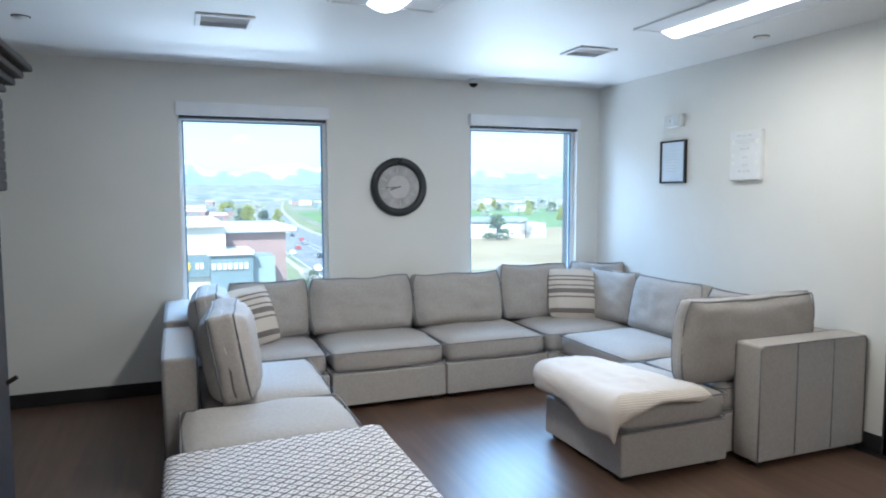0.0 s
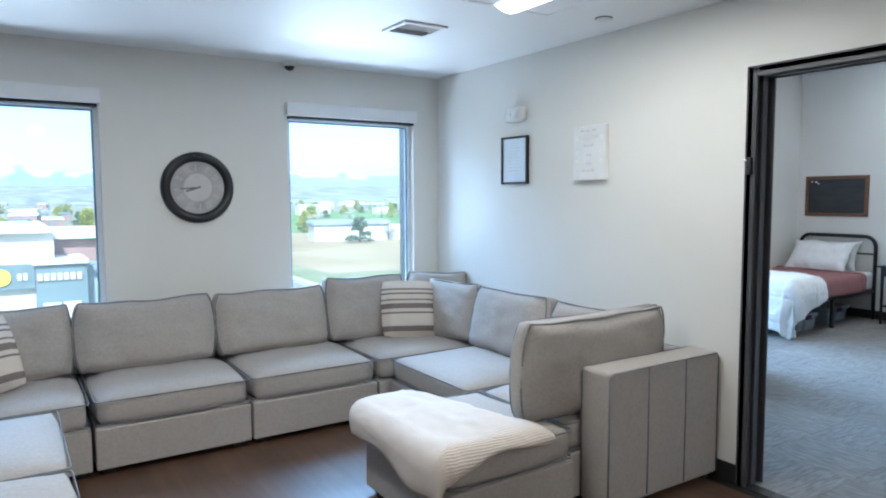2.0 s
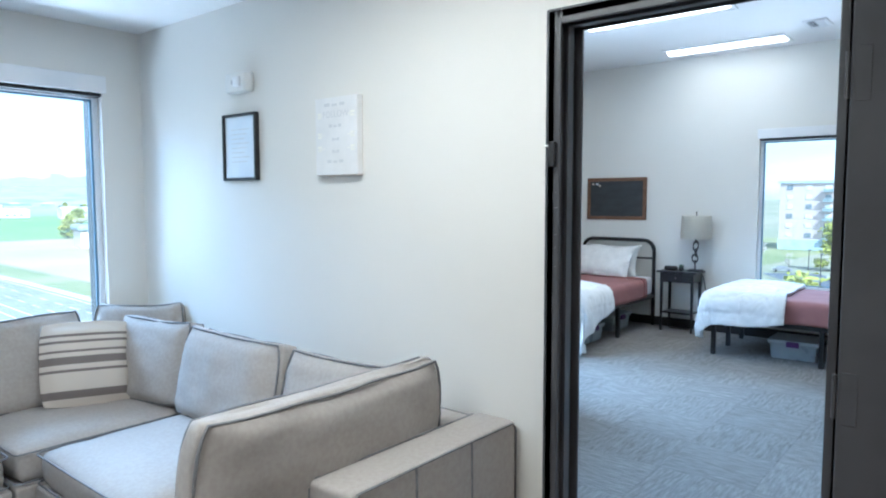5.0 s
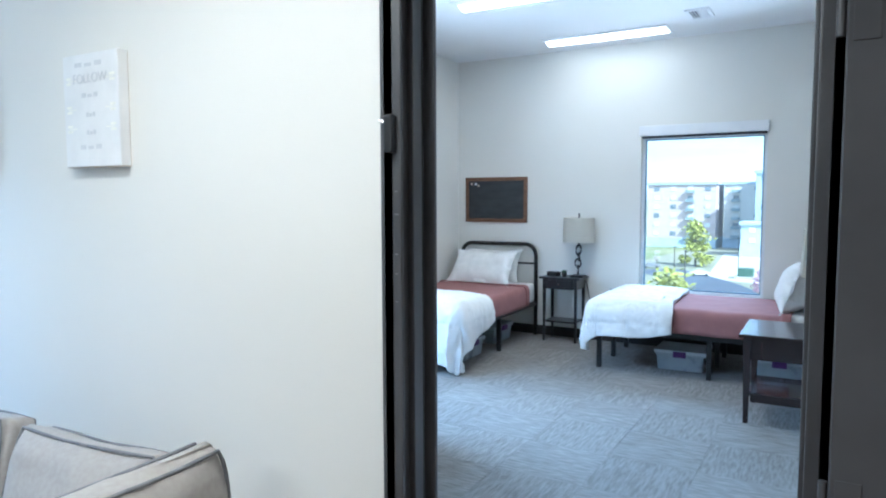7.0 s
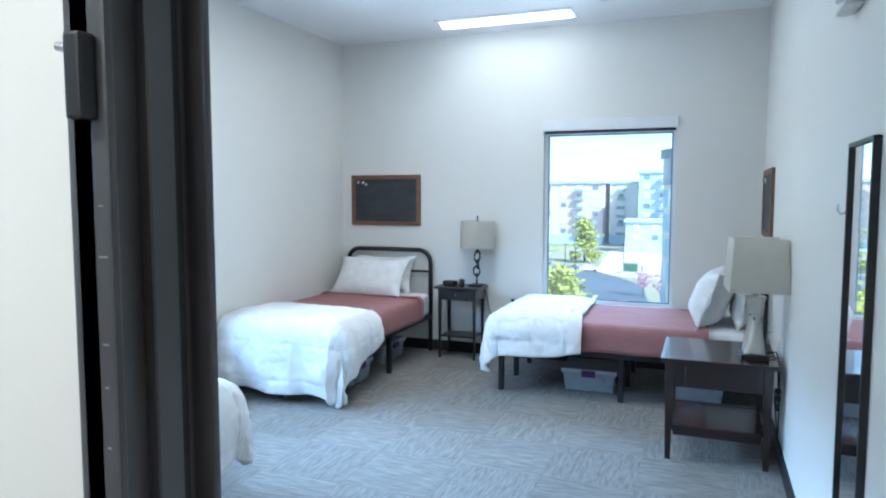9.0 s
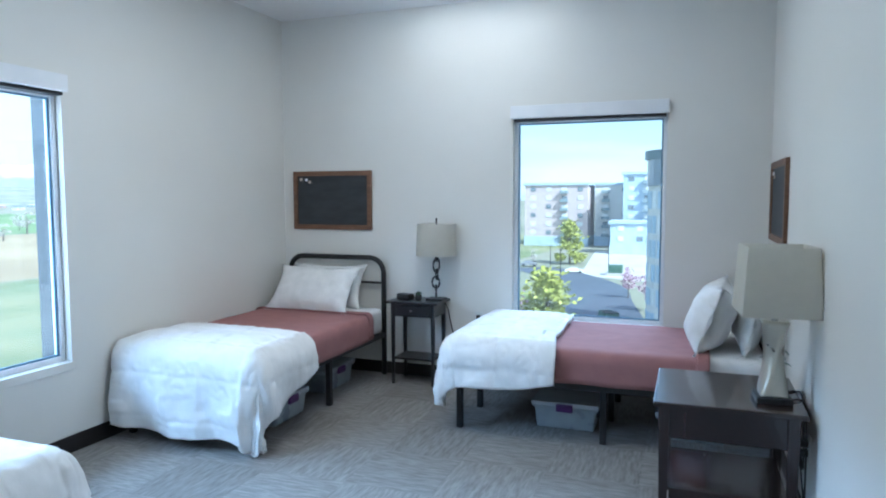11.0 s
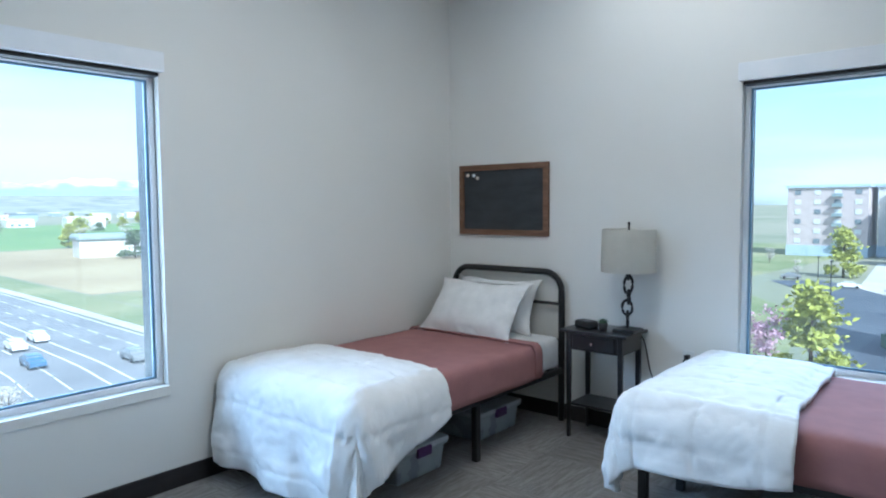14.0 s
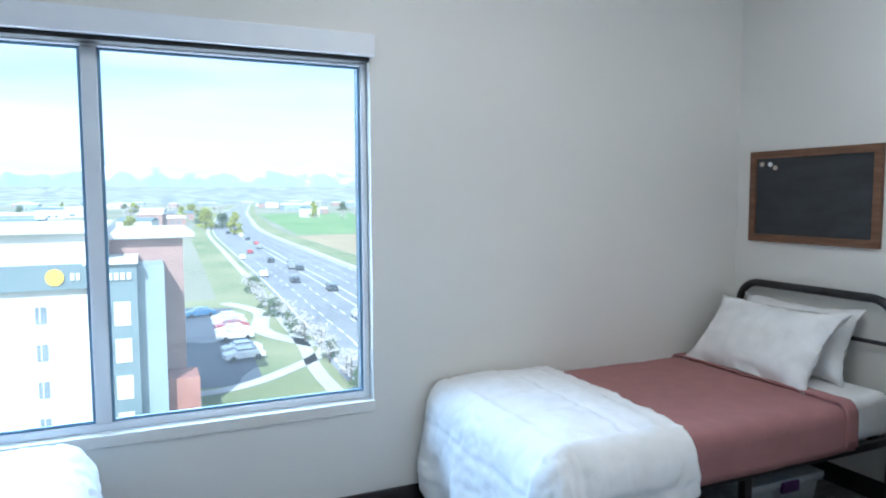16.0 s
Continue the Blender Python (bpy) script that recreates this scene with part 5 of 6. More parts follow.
# these two far-building colours have haze and blue shade mixed in
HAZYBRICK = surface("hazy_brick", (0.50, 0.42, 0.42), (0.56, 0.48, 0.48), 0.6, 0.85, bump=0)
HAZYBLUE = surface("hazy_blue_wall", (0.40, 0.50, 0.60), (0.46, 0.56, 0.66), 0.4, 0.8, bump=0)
BLUEG = surface("blue_grey_cladding", (0.13, 0.18, 0.20), (0.16, 0.21, 0.23), 0.3, 0.7, fine=4, bump=0)
PALEBLUE = surface("pale_cladding", (0.24, 0.30, 0.33), (0.28, 0.34, 0.37), 0.3, 0.7, fine=4, bump=0)
BRICK = surface("red_brick", (0.30, 0.13, 0.10), (0.38, 0.18, 0.14), 0.6, 0.85, fine=6, bump=0)
PBRICK = surface("faded_brick", (0.30, 0.19, 0.17), (0.35, 0.23, 0.20), 0.6, 0.85, fine=6, bump=0, stretch=(1, 1, 3))
PANE = surface("dark_window_glass", (0.16, 0.19, 0.22), (0.22, 0.26, 0.30), 1, 0.12, bump=0)
BLIND = surface("window_blind", (0.6, 0.62, 0.62), (0.7, 0.72, 0.72), 1, 0.4, bump=0)
YTREE = surface("spring_leaves", (0.28, 0.31, 0.05), (0.42, 0.43, 0.09), 0.6, 0.8, bump=0)
DTREE = surface("evergreen_leaves", (0.08, 0.12, 0.05), (0.12, 0.17, 0.08), 0.6, 0.8, bump=0)
BLOSS = surface("pink_blossom", (0.42, 0.24, 0.34), (0.55, 0.36, 0.44), 0.8, 0.8, bump=0)
TWIG = surface("grey_twigs", (0.40, 0.37, 0.34), (0.58, 0.55, 0.52), 0.8, 0.9, bump=0)
BARK = surface("bark", (0.07, 0.05, 0.04), (0.12, 0.09, 0.07), 3, 0.9, bump=0)
PAINTS = [surface("car_paint_" + n, c, tuple(v * 1.15 for v in c), 1, 0.25, bump=0, coat=0.6) for n, c in (("white", (0.7, 0.7, 0.7)), ("dark", (0.03, 0.035, 0.04)), ("grey", (0.2, 0.21, 0.22)), ("blue", (0.05, 0.13, 0.25)), ("red", (0.3, 0.04, 0.04)))]
SIGNY = surface("yellow_sign", (0.75, 0.5, 0.04), (0.85, 0.6, 0.06), 1, 0.5, bump=0)
GREENM = surface("green_painted_steel", (0.03, 0.09, 0.06), (0.05, 0.12, 0.08), 1, 0.6, bump=0)


def sheet(points, z, name, mat, label, category="ground"):
    bm = bmesh.new()
    bm.faces.new([bm.verts.new((x, y, z)) for x, y in points])
    bm.normal_update()
    for f in bm.faces:
        if f.normal.z < 0:
            f.normal_flip()
    return structure(name, bm, mat, label, category)


sheet([(-4500, -4500), (4500, -4500), (4500, 4500), (-4500, 4500)], GZ, "ground", PLAIN, "wide plain reaching the horizon")


def strip(line, width, z, bm=None, shift=0.0):
    """A ribbon along a line of (x, y)."""
    out = bm or bmesh.new()
    prev = None
    for i, p in enumerate(line):
        a, b = Vector(line[max(i - 1, 0)]), Vector(line[min(i + 1, len(line) - 1)])
        d = (b - a).normalized()
        n = Vector((d.y, -d.x))
        c = Vector(p) + n * shift
        now = [out.verts.new((*(c - n * width / 2), z)), out.verts.new((*(c + n * width / 2), z))]
        if prev:
            out.faces.new((prev[0], prev[1], now[1], now[0]))
        prev = now
    return out


def smooth_line(pts, per=8):
    v = [Vector(p) for p in pts]
    out = []
    for i in range(len(v) - 1):
        p0, p1, p2, p3 = v[max(i - 1, 0)], v[i], v[i + 1], v[min(i + 2, len(v) - 1)]
        for k in range(per):
            t = k / per
            out.append(tuple(0.5 * (2 * p1 + (p2 - p0) * t + (2 * p0 - 5 * p1 + 4 * p2 - p3) * t * t + (3 * p1 - p0 - 3 * p2 + p3) * t**3)))
    return out + [tuple(v[-1])]


ROAD = smooth_line([(52, -150), (38, 40), (39, 90), (42, 150), (45, 230), (52, 380), (72, 560), (115, 900), (260, 1900)])
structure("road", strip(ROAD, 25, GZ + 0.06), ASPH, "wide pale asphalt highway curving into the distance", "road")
structure("verge", strip(ROAD, 46, GZ + 0.02), GRASS, "grass verge along the highway", "verge")
structure("pavement", strip(ROAD, 1.6, GZ + 0.1, shift=-14.5), CONC, "pale concrete footpath along the highway", "pavement")
structure("kerb_east", strip(ROAD, 2.2, GZ + 0.1, shift=13.8), CONC, "pale concrete shoulder of the highway", "kerb")
bm = bmesh.new()
for s in (-11.8, -1.2, 1.2, 11.8):
    strip(ROAD, 0.25, GZ + 0.09, bm, s)
for s in (-8.2, -4.7, 4.7, 8.2):
    for k in range(0, len(ROAD) - 1):
        p, q = Vector(ROAD[k]), Vector(ROAD[k + 1])
        n_ = max(1, int((q - p).length / 12))
        for j in range(n_):
            a = p.lerp(q, j / n_)
            strip([tuple(a), tuple(a + (q - p).normalized() * 4)], 0.2, GZ + 0.09, bm, s)
structure("lane_marking", bm, MARK, "white painted lane lines", "road marking")
sheet([(9, 40), (24, 40), (25, 82), (24, 130), (9, 130)], GZ + 0.035, "lawn_north", GRASS, "green lawn between car park and highway", "lawn")
sheet([(9.5, 70), (17, 70), (19.5, 118), (12, 122)], GZ + 0.07, "car_park", DARKASPH, "asphalt car park beside the hotel", "car park")
structure("path", strip(smooth_line([(10, 68), (16, 70), (24, 78), (27, 84)]), 1.8, GZ + 0.1), CONC, "curving concrete path over the lawn", "path")
structure("path_far", strip(smooth_line([(19, 124), (23, 112), (21, 96), (26, 84)]), 2.5, GZ + 0.1), CONC, "curving concrete path over the lawn", "path")
sheet([(75, 330), (330, 330), (600, 760), (120, 760)], GZ + 0.03, "field_green", FIELD, "bright green field beyond the highway", "field")
sheet([(66, 150), (330, 120), (330, 325), (72, 325)], GZ + 0.03, "field_dry", DRY, "dry straw-coloured field", "field")
sheet([(64, 60), (330, 40), (330, 118), (65, 148)], GZ + 0.03, "field_scrub", GRASS, "scrubby green lot", "field")

# the hotel opposite
hotel = thing("hotel", (8.5, 58, GZ), "white and brick hotel with blue-grey panels and a flat roof", "building")
part("wall", block(-46, -4.6, 0, 18, 0, 15.9), STUCCO, hotel, "sunlit white stucco wall")
part("brick_tower", block(-4.6, 0.9, 4, 17, 0, 15.2), PBRICK, hotel, "faded brick wall")
part("corner_bay", block(-5.9, -2.6, -1.6, 3.98, 0, 13.7), BLUEG, hotel, "blue-grey clad bay")
part("corner_bay", block(-2.58, -0.7, -0.6, 3.98, 0, 13.4), PALEBLUE, hotel, "pale clad bay")
part("sign_band", block(-46, -5.92, -0.5, -0.02, 11.9, 13.7), BLUEG, hotel, "blue-grey sign band")
part("roof", block(-46.6, -4.7, -0.7, 18.6, 15.9, 16.3, 0.08, 1), STUCCO, hotel, "flat white roof edge")
part("roof", block(-4.69, 1.8, 3.2, 18, 15.2, 15.7, 0.08, 1), STUCCO, hotel, "flat white roof edge")
part("parapet", block(-6.1, -2.5, -1.9, 3.9, 13.7, 14.0), STUCCO, hotel)
part("porch", block(-0.68, 1.7, 0.6, 3.98, 0, 4.2), BRICK, hotel, "red brick porch")
for fl in range(4):
    z = 0.9 + 2.75 * fl
    for x in (-5.5, -4.2):
        w_ = part("window", block(x, x + 1.1, -1.68, -1.58, z, z + 1.75), BLIND, hotel, "window with a pale blind")
        part("frame", block(x + 0.35, x + 0.42, -1.72, -1.685, z, z + 1.75), WHITE, w_)
    for k in range(9):
        x = -9.4 - 3.9 * k
        w_ = part("window", block(x, x + (1.0 if k % 2 else 0.7), -0.08, 0.02, z + 0.3, z + 1.5), PANE, hotel)
        part("frame", block(x + 0.28, x + 0.33, -0.11, -0.085, z + 0.3, z + 1.5), WHITE, w_)
part("emblem", disc(0, 0.6, -0.62, -0.52, 20), SIGNY, hotel, "round yellow emblem").matrix_basis = pose(-8.0, 0, 12.8)
for k in range(9):
    part("sign_letter", block(-7.0 + 0.36 * k, -6.75 + 0.36 * k, -0.62, -0.5, 12.55, 13.05) if k < 2 else block(-5.8 + 0.42 * (k - 2), -5.5 + 0.42 * (k - 2), -1.75, -1.6, 12.55, 13.05), STUCCO, hotel, "plain white sign bar")
for k in range(24):
    part("fence_board", block(-20 + 0.62 * k, -19.45 + 0.62 * k, -9.0, -8.94, 0, 1.8), STUCCO, hotel)


def car_meshes():
    """Body with cabin, glass band and wheels, 4.5 m long."""
    prof = [(-2.25, 0.35), (-2.25, 0.8), (-1.9, 0.95), (-1.2, 1.0), (-0.7, 1.45), (0.9, 1.47), (1.6, 1.02), (2.2, 0.9), (2.25, 0.35)]
    bm = bmesh.new()
    l = [bm.verts.new((x, -0.88, z)) for x, z in prof]
    r = [bm.verts.new((x, 0.88, z)) for x, z in prof]
    bm.faces.new(l)
    bm.faces.new(r[::-1])
    for k in range(len(prof)):
        j = (k + 1) % len(prof)
        bm.faces.new((l[j], l[k], r[k], r[j]))
    for v in bm.verts:
        if v.co.z > 1.2:
            v.co.y *= 0.8
    bmesh.ops.recalc_face_normals(bm, faces=bm.faces[:])
    g = block(-0.95, 1.2, -0.80, 0.80, 1.05, 1.36)
    w = rod((0, -0.9, 0.33), (0, -0.68, 0.33), 0.33, n=14)
    out = []
    for k, (b, n_) in enumerate(((bm, "body"), (g, "glazing"), (w, "wheel"))):
        me = bpy.data.meshes.new(n_)
        b.to_mesh(me)
        b.free()
        out.append(me)
    return out


BODY, GLAZ, WHEEL = car_meshes()
GLAZ.materials.append(PANE)
WHEEL.materials.append(GASKET)
BODIES = []
for paint in PAINTS:
    me = BODY.copy()
    me.materials.append(paint)
    BODIES.append(me)
NAMES = ("white", "black", "grey", "blue", "red")


def car(x, y, rz, paint, where):
    c = thing("car", (x, y, GZ + 0.08), NAMES[paint] + " car " + where, "car", "cars outside", rz=rz)
    for n_, me, off in (("body", BODIES[paint], None), ("glazing", GLAZ, None), *(("wheel", WHEEL, (wx_, wy)) for wx_ in (-1.4, 1.4) for wy in (0, 1.58))):
        o = new(n_, me)
        o.parent = c
        if off:
            o.matrix_basis = pose(off[0], off[1], 0)
    return c


for x, y, p in ((36, 148, 1), (40, 132, 1), (42, 172, 1), (43, 187, 2), (31.5, 162, 0), (38, 230, 4), (45, 355, 1), (41, 176, 2), (36, 100, 0), (34, 88, 3), (40, 104, 0), (43, 82, 2), (47, 300, 1), (44, 250, 2), (48, 330, 0), (39, 196, 1), (46, 270, 4), (33, 210, 0)):
    car(x, y, 86, p, "driving on the highway")
for k, (x, y, p) in enumerate(((17.4, 106, 0), (17.3, 102.5, 0), (17.2, 99, 4), (17, 95.5, 0), (16.8, 92, 0), (16.6, 84, 0), (16.4, 80.5, 0), (14, 112, 3))):
    car(x, y, 8, p, "parked beside the hotel")
for x, y, p in ((170, 28, 0), (182, 42, 2), (176, 60, 0)):
    car(x, y, 100, p, "parked across the street")


def crown_mesh(name, h, r, kind, seed, count, leaf):
    """Many small leaf quads in clumps inside an uneven crown."""
    rng = random.Random(seed)
    bm = bmesh.new()
    clumps = []
    for k in range(34):
        f = rng.random()
        if kind == "cone":
            rad = r * (1 - f) ** 0.8 + 0.1
            z = 0.12 * h + 0.88 * h * f
        else:
            rad = r * math.sqrt(max(0.05, 1 - (2 * f - 1) ** 2))
            z = 0.35 * h + 0.65 * h * f
        a = rng.uniform(0, 2 * math.pi)
        q = rad * rng.uniform(0.45, 1.0)
        clumps.append((Vector((q * math.cos(a), q * math.sin(a), z)), r * rng.uniform(0.16, 0.34)))
    for k in range(count):
        c, s = rng.choice(clumps)
        d = Vector((rng.gauss(0, 1), rng.gauss(0, 1), rng.gauss(0, 0.7))) * s * 0.7
        p = c + d
        a, b = Vector((rng.gauss(0, 1), rng.gauss(0, 1), rng.gauss(0, 1))).normalized(), Vector((rng.gauss(0, 1), rng.gauss(0, 1), rng.gauss(0, 1))).normalized()
        l = leaf * rng.uniform(0.6, 1.3)
        bm.faces.new([bm.verts.new(v) for v in (p, p + a * l, p + (a + b) * l * 0.7, p + b * l)])
    me = bpy.data.meshes.new(name)
    bm.to_mesh(me)
    bm.free()
    return me


def trunk_mesh(h, r):
    bm = rod((0, 0, 0), (0, 0, h * 0.8), r, r * 0.25, 8)
    rng = random.Random(3)
    for k in range(7):
        a, z = k * 2.3, h * (0.25 + 0.07 * k)
        rod((0, 0, z), (math.cos(a) * h * 0.16, math.sin(a) * h * 0.16, z + h * 0.16), r * 0.35, r * 0.1, 5, bm)
    me = bpy.data.meshes.new("trunk")
    bm.to_mesh(me)
    bm.free()
    me.materials.append(BARK)
    return me


TRUNK = trunk_mesh(8.0, 0.16)
CROWNS = {}
for key, kind, mat, n_, leaf in (("spring", "cone", YTREE, 3200, 0.36), ("evergreen", "cone", DTREE, 1300, 0.42), ("blossom", "ball", BLOSS, 900, 0.34), ("bare", "ball", TWIG, 420, 0.34)):
    CROWNS[key] = crown_mesh("crown", 8.0, 2.2, kind, len(key), n_, leaf)
    CROWNS[key].materials.append(mat)
LABELS = {"spring": "yellow-green tree in spring leaf", "evergreen": "dark green conifer on the ground", "blossom": "pink flowering tree in bloom", "bare": "pale leafless tree with fine twigs"}


def tree(x, y, h, key, wide=1.0, rz=0):
    t = thing("tree", (x, y, GZ), LABELS[key], "tree", "trees outside", rz=rz)
    t.scale = (h / 8 * wide, h / 8 * wide, h / 8)
    for n_, me in (("trunk", TRUNK), ("crown", CROWNS[key])):
        o = new(n_, me)
        o.parent = t
    return t


rng = random.Random(21)
tree(193, 33, 11.5, "spring", 1.3)
tree(84, 17.5, 9.4, "spring", 1.4, 40)
tree(83, 21.6, 7.0, "blossom", 1.1)
tree(118, 7, 6.5, "blossom", 1.2)
tree(132, 12, 5.5, "blossom", 1.0, 60)
tree(120, 3, 5.0, "evergreen", 1.3)
for k in range(8):
    tree(rng.uniform(150, 230), rng.uniform(30, 95), rng.uniform(4, 8), rng.choice(("bare", "bare", "spring", "evergreen")), rng.uniform(0.9, 1.4), rng.uniform(0, 360))
for k in range(30):
    y = 60 + 3.0 * k
    tree(25.2 + rng.uniform(-0.8, 0.8), y, rng.uniform(2.0, 3.4), rng.choice(("bare", "bare", "bare", "evergreen")), rng.uniform(1.4, 2.0), rng.uniform(0, 360))
for k in range(120):
    y = rng.uniform(240, 1300)
    side = rng.choice((-1, 1))
    x = 60 + y * 0.08 + side * rng.uniform(35, 60 + y * 0.4)
    tree(x, y, rng.uniform(6, 12), rng.choice(("bare", "evergreen", "spring", "bare")), rng.uniform(1.2, 2.2), rng.uniform(0, 360))

# low far town: sheds, houses, stores
for k in range(170):
    y = rng.uniform(330, 1900)
    x = rng.uniform(-0.55 * y, 1.1 * y) + 10
    if abs(x - (30 + y * 0.1)) < 35 or (75 < x < 500 and 330 < y < 600):
        continue
    w_, d_, h_ = rng.uniform(10, 38), rng.uniform(10, 22), rng.uniform(4, 9)
    b = thing("far_building", (x, y, GZ), rng.choice(("low pale building in the distant town", "low white store with a flat roof far off", "small pale house far off")), "building", "distant town", rz=rng.uniform(-15, 15))
    part("wall", block(-w_ / 2, w_ / 2, -d_ / 2, d_ / 2, 0, h_), rng.choice((STUCCO, STUCCO, PALEBLUE, PBRICK)), b)
    bm = bmesh.new()
    v = [bm.verts.new(c) for c in ((-w_ / 2 - 0.5, -d_ / 2 - 0.5, h_), (w_ / 2 + 0.5, -d_ / 2 - 0.5, h_), (w_ / 2 + 0.5, d_ / 2 + 0.5, h_), (-w_ / 2 - 0.5, d_ / 2 + 0.5, h_), (-w_ / 2, 0, h_ + 1.8), (w_ / 2, 0, h_ + 1.8))]
    for f in ((0, 1, 5, 4), (2, 3, 4, 5), (0, 4, 3), (1, 2, 5), (3, 2, 1, 0)):
        bm.faces.new([v[i] for i in f])
    part("roof", bm, rng.choice((STUCCO, BLUEG, STUCCO)), b)
    for j in range(3):
        part("window", block(-w_ / 2 + (j + 0.6) * w_ / 4, -w_ / 2 + (j + 1.1) * w_ / 4, -d_ / 2 - 0.1, -d_ / 2 + 0.05, 1.2, min(h_ - 0.8, 3.2)), PANE, b)
shed = thing("farm_shed", (128, 262, GZ), "long white shed with a pale blue roof", "building", rz=-12)
part("wall", block(-20, 20, -7, 7, 0, 6), STUCCO, shed)
part("roof", block(-21, 12, -8, 8, 6, 8.5, 0.8, 1), PALEBLUE, shed)

# apartment blocks and tower past the east window
def apartments(x, y, w_, d_, floors, label, walls, rz=0):
    a = thing("apartment_building", (x, y, GZ), label, "building", "apartment blocks", rz=rz)
    h = floors * 3.3
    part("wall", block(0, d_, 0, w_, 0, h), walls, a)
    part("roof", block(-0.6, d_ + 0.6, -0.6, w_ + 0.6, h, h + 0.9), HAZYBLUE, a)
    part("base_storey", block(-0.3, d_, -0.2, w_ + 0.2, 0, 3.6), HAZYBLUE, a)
    n_ = max(2, int(w_ / 5))
    for f in range(floors):
        for k in range(n_):
            y0 = (k + 0.3) * w_ / n_
            part("window", block(-0.15, 0.1, y0, y0 + 1.9, f * 3.3 + 1.0, f * 3.3 + 2.6), BLIND if (f + k) % 3 else PANE, a)
            if k % 3 == 1 and f:
                part("balcony", block(-1.6, -0.02, y0 - 0.5, y0 + 2.4, f * 3.3 + 0.2, f * 3.3 + 1.3), PALEBLUE, a)
    return a


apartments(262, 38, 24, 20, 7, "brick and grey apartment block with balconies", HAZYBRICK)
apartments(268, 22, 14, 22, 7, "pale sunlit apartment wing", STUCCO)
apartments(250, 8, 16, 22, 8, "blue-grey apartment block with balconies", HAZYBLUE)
apartments(230, 2, 24, 12, 3, "low blue-grey garage building", HAZYBLUE)
tower = thing("round_tower", (100, 1.0, GZ), "round office tower of glass and pale stone", "building")
part("wall", lathe([(6.0, 0), (6.0, 20.0)], 32), STUCCO, tower, "pale stone bays")
for k in range(32):
    a = 2 * math.pi * k / 32
    for f in range(6):
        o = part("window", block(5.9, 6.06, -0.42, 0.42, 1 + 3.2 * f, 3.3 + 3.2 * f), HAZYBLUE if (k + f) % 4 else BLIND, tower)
        o.matrix_basis = pose(0, 0, 0, 0, 0, math.degrees(a))
part("crown_glazing", lathe([(6.2, 20), (6.2, 23.5)], 32), PANE, tower, "dark glazed crown")
part("roof", lathe([(6.5, 23.5), (6.5, 24.6)], 32), BLUEG, tower)
structure("side_street", strip(smooth_line([(70, 14), (98, 13), (125, 17), (150, 22), (180, 40)]), 13, GZ + 0.05), DARKASPH, "asphalt street curving between lawns", "road")
sheet([(150, -10), (240, -10), (240, 32), (165, 26)], GZ + 0.03, "forecourt", CONC, "pale concrete forecourt", "ground")
sheet([(60, 18), (125, 26), (190, 70), (60, 90)], GZ + 0.025, "lawn_east", GRASS, "green lawn with trees", "lawn")
skip = thing("dumpster", (105, 12.5, GZ + 0.06), "open green steel dumpster on the asphalt", "dumpster", rz=25)
bm = bmesh.new()
for a in ((-1.6, 1.6, -1.0, -0.9), (-1.6, 1.6, 0.9, 1.0), (-1.6, -1.5, -0.9, 0.9), (1.5, 1.6, -0.9, 0.9)):
    block(a[0], a[1], a[2], a[3], 0.1, 1.7, bm=bm)
part("tub", block(-1.55, 1.55, -0.95, 0.95, 0, 0.12, bm=bm), GREENM, skip)
part("lid", block(-1.6, 0.1, -1.0, 1.0, 1.7, 1.8), GASKET, skip)
util = thing("utility_box", (169, 18, GZ), "green utility cabinet in a pale surround", "utility box")
part("case", block(-1.5, 1.5, -1.6, 1.6, 0, 2.4, 0.1, 1), GREENM, util)
part("surround", block(-1.9, 1.9, -2.2, 2.2, 0, 0.6), CONC, util)
for x, y in ((150, 30), (140, 26), (190, 22)):
    l = thing("street_lamp", (x, y, GZ), "slim dark street lamp with a short arm", "street lamp")
    part("pole", rod((0, 0, 0), (0, 0, 8), 0.10, 0.07, 8), BLACK, l)
    part("head", block(-0.2, 1.3, -0.15, 0.15, 7.9, 8.1), BLACK, l)

# the plain rises slowly towards a distant snow-capped range
def snow_material():
    """Rock below with distant haze put into its blue, snow above an uneven line."""
    m, n, link, p = material("snowy_mountain", 0.95)
    geo, sep, nz = n.new("ShaderNodeNewGeometry"), n.new("ShaderNodeSeparateXYZ"), n.new("ShaderNodeTexNoise")
    link(geo.outputs["Position"], sep.inputs["Vector"])
    link(geo.outputs["Position"], nz.inputs["Vector"])
    nz.inputs["Scale"].default_value, nz.inputs["Detail"].default_value = 0.008, 8.0
    add, mr, r = n.new("ShaderNodeMath"), n.new("ShaderNodeMapRange"), n.new("ShaderNodeValToRGB")
    add.operation = "MULTIPLY_ADD"
    add.inputs[1].default_value = 260.0
    link(nz.outputs["Fac"], add.inputs[0])
    link(sep.outputs["Z"], add.inputs[2])
    mr.inputs["From Min"].default_value, mr.inputs["From Max"].default_value = 240.0, 300.0
    link(add.outputs[0], mr.inputs["Value"])
    r.color_ramp.elements[0].color, r.color_ramp.elements[1].color = (0.22, 0.28, 0.38, 1), (0.62, 0.66, 0.72, 1)
    link(mr.outputs["Result"], r.inputs["Fac"])
    link(r.outputs["Color"], p.inputs["Base Color"])
    return m


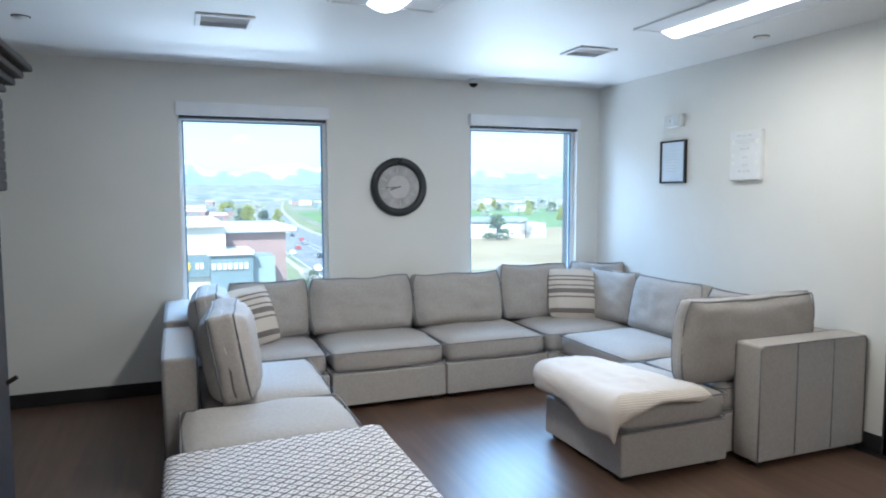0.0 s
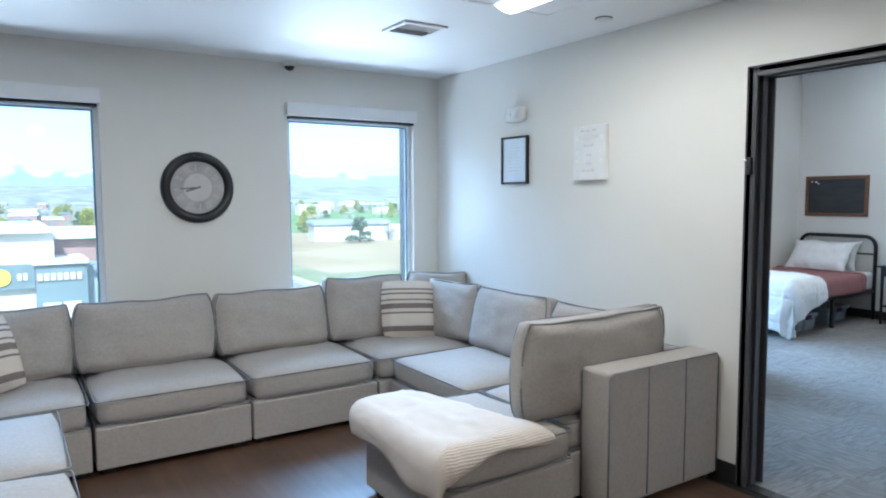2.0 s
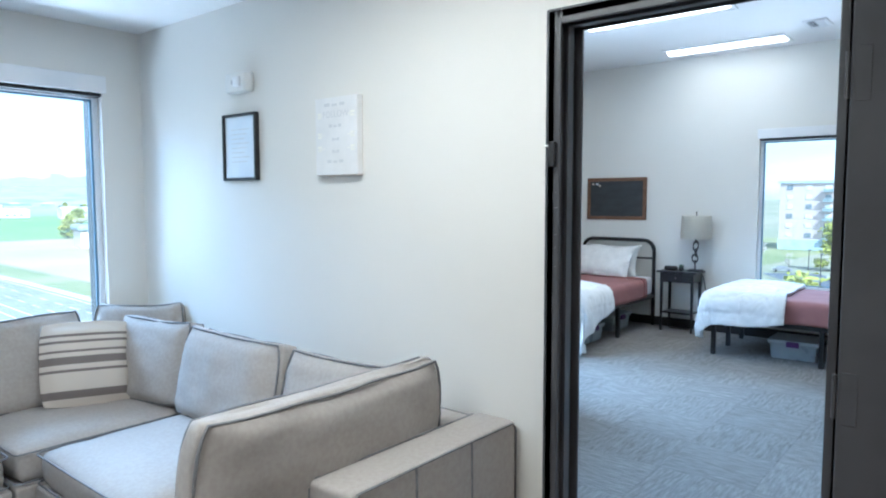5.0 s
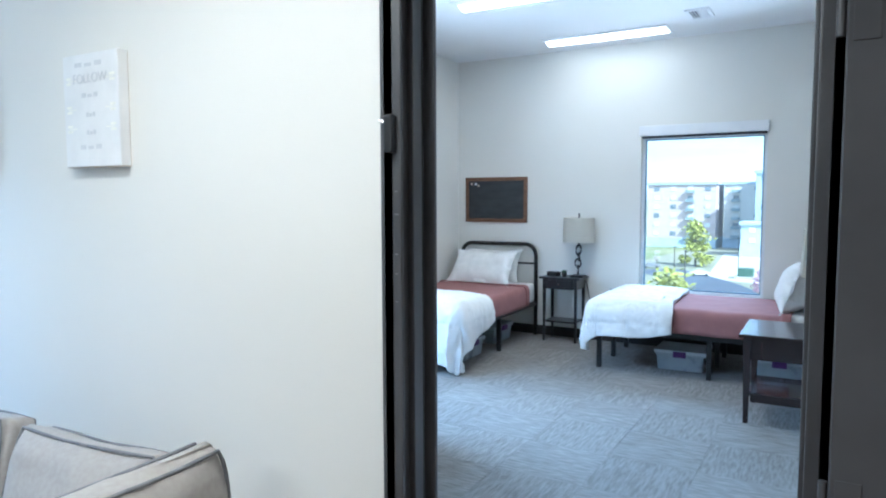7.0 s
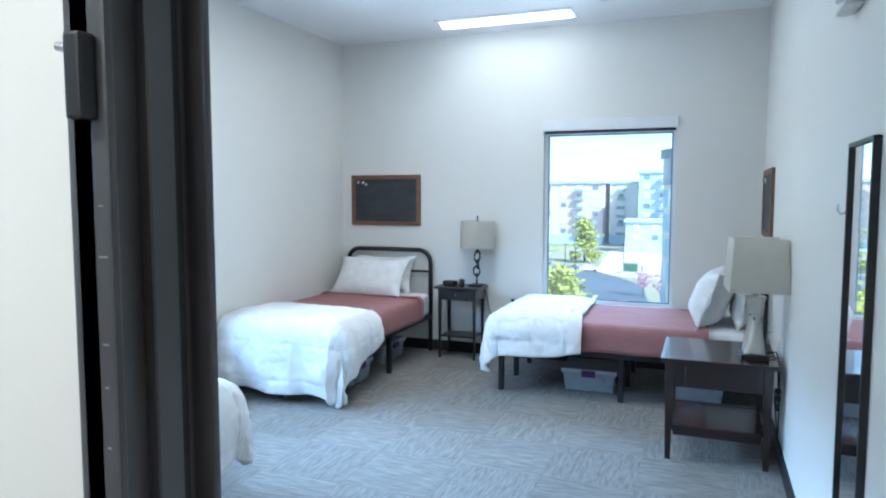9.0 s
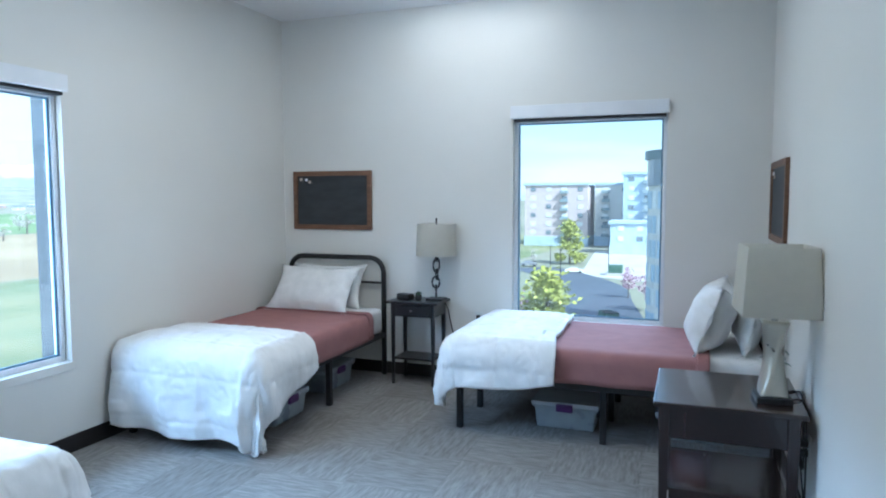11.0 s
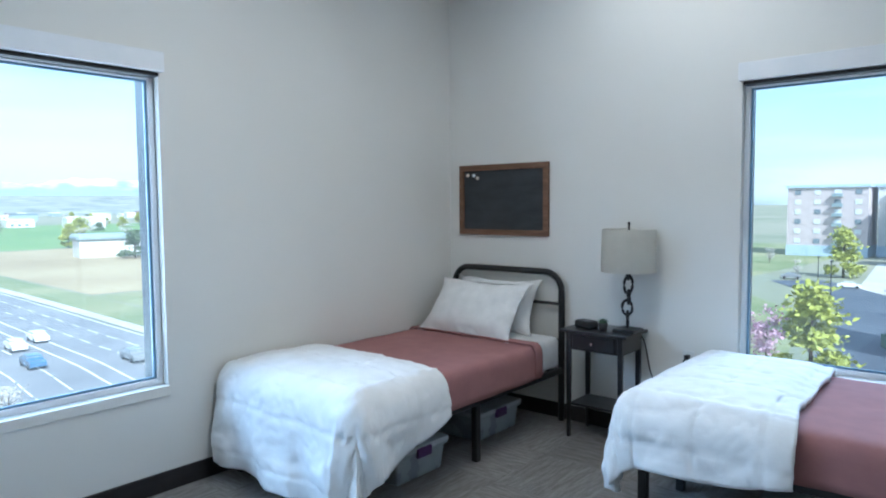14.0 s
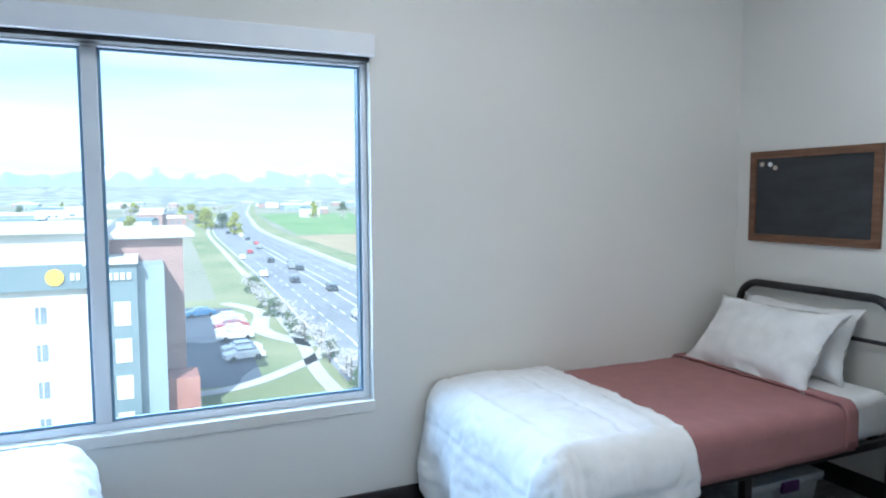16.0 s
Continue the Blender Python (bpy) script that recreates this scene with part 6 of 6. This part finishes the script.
# far slope, greyed so that its colour carries the haze
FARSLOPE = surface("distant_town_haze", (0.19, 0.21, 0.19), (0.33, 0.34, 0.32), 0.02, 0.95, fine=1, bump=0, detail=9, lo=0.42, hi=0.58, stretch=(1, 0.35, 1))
slope, range_ = bmesh.new(), bmesh.new()
low, high = [], []
for k in range(361):
    deg = -60 + 120 * k / 360
    a, R = radians(deg), 4200
    ridge = 118 + 40 * noise.noise(Vector((k * 0.05, 1.7, 0))) + 34 * abs(noise.noise(Vector((k * 0.21, 7.7, 0)))) + 12 * noise.noise(Vector((k * 0.6, 3.3, 0)))
    for at, wide, tall in ((-0.5, 1.6, 95), (8.5, 2.6, 45), (14.0, 2.2, 90), (-24, 5, 60), (44, 7, 40)):
        ridge += tall * math.exp(-(((deg - at) / wide) ** 2))
    low.append([slope.verts.new((R * math.sin(a) * f, R * math.cos(a) * f, z)) for f, z in ((0.42, GZ - 0.5), (0.7, 18), (0.97, 62))])
    jut = 0.012 * noise.noise(Vector((k * 0.35, 9.1, 0)))
    high.append([range_.verts.new((R * math.sin(a) * f, R * math.cos(a) * f, z)) for f, z in ((0.96, 50), (0.975 + jut, 50 + (ridge - 30) * 0.4), (0.99 + jut * 0.5, 50 + (ridge - 30) * 0.75), (1.0, ridge + 20))])
for bm, cols in ((slope, low), (range_, high)):
    for a, b in zip(cols, cols[1:]):
        for k in range(len(a) - 1):
            bm.faces.new((a[k], b[k], b[k + 1], a[k + 1]))
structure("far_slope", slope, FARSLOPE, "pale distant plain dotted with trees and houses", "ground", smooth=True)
structure("mountain_backdrop", range_, snow_material(), "hazy snow-capped mountain range on the horizon", "mountains", smooth=True)


# ---- floor pieces ----
def shared(name, bm, mat):
    me = bpy.data.meshes.new(name)
    bm.to_mesh(me)
    bm.free()
    me.materials.append(mat)
    return me


rng = random.Random(5)
PW, PL = 0.182, 1.22
plank_mesh = shared("plank", block(-PW / 2, PW / 2, -PL / 2, PL / 2, -0.005, 0.0), PLANK)
nx = int((XB - 0.0 + 2.2) / PW)
for i in range(nx):
    x = -2.2 + PW * (i + 0.5) + 0.0
    off = rng.uniform(0, PL)
    y = YA - PL / 2 + off - PL
    while y > -3.2 - PL / 2:
        low = max(y - PL / 2, -3.2)
        if low == y - PL / 2:
            o = new("plank", plank_mesh)
            o.parent, o.matrix_basis = floor_l, pose(x, y, 0)
        elif y + PL / 2 - low > 0.02:
            half = (y + PL / 2 - low) / 2
            o = new("plank", shared("plank", block(-PW / 2, PW / 2, -half, half, -0.005, 0.0), PLANK))
            o.parent, o.matrix_basis = floor_l, pose(x, low + half, 0)
        y -= PL
    gap = PL - off
    if gap > 0.02:
        o = new("plank", shared("plank", block(-PW / 2, PW / 2, -gap / 2, gap / 2, -0.005, 0.0), PLANK))
        o.parent, o.matrix_basis = floor_l, pose(x, YA - gap / 2, 0)
TL = 0.5
tile_mesh = shared("carpet_tile", block(-TL / 2 + 0.0004, TL / 2 - 0.0004, -TL / 2 + 0.0004, TL / 2 - 0.0004, -0.005, 0.0, 0.0015, 1), CARPET)
for i in range(12):
    for j in range(9):
        x, y = XB + 0.07 + TL * (i + 0.5), YD + TL * (j + 0.5) - 0.24
        x0, x1, y0, y1 = x - TL / 2, min(x + TL / 2, XC), max(y - TL / 2, YD), min(y + TL / 2, YA)
        if x1 - x0 < 0.03 or y1 - y0 < 0.03:
            continue
        quarter = 90 * ((i + j) % 2)
        if x1 - x0 > TL - 0.01 and y1 - y0 > TL - 0.01:
            o = new("carpet_tile", tile_mesh)
            o.parent, o.matrix_basis = floor_b, pose(x, y, 0, 0, 0, quarter)
        else:
            hx, hy = (x1 - x0) / 2, (y1 - y0) / 2
            if quarter:
                hx, hy = hy, hx
            o = new("carpet_tile", shared("carpet_tile", block(-hx, hx, -hy, hy, -0.005, 0.0, 0.0015, 1), CARPET))
            o.parent, o.matrix_basis = floor_b, pose((x0 + x1) / 2, (y0 + y1) / 2, 0, 0, 0, quarter)
structure("floor_strip", block(XB - 0.012, XB + 0.071, DOOR[0] + 0.031, DOOR[1] - 0.031, -0.004, 0.004, 0.002, 1), BASEB, "dark threshold strip in the doorway", "threshold")
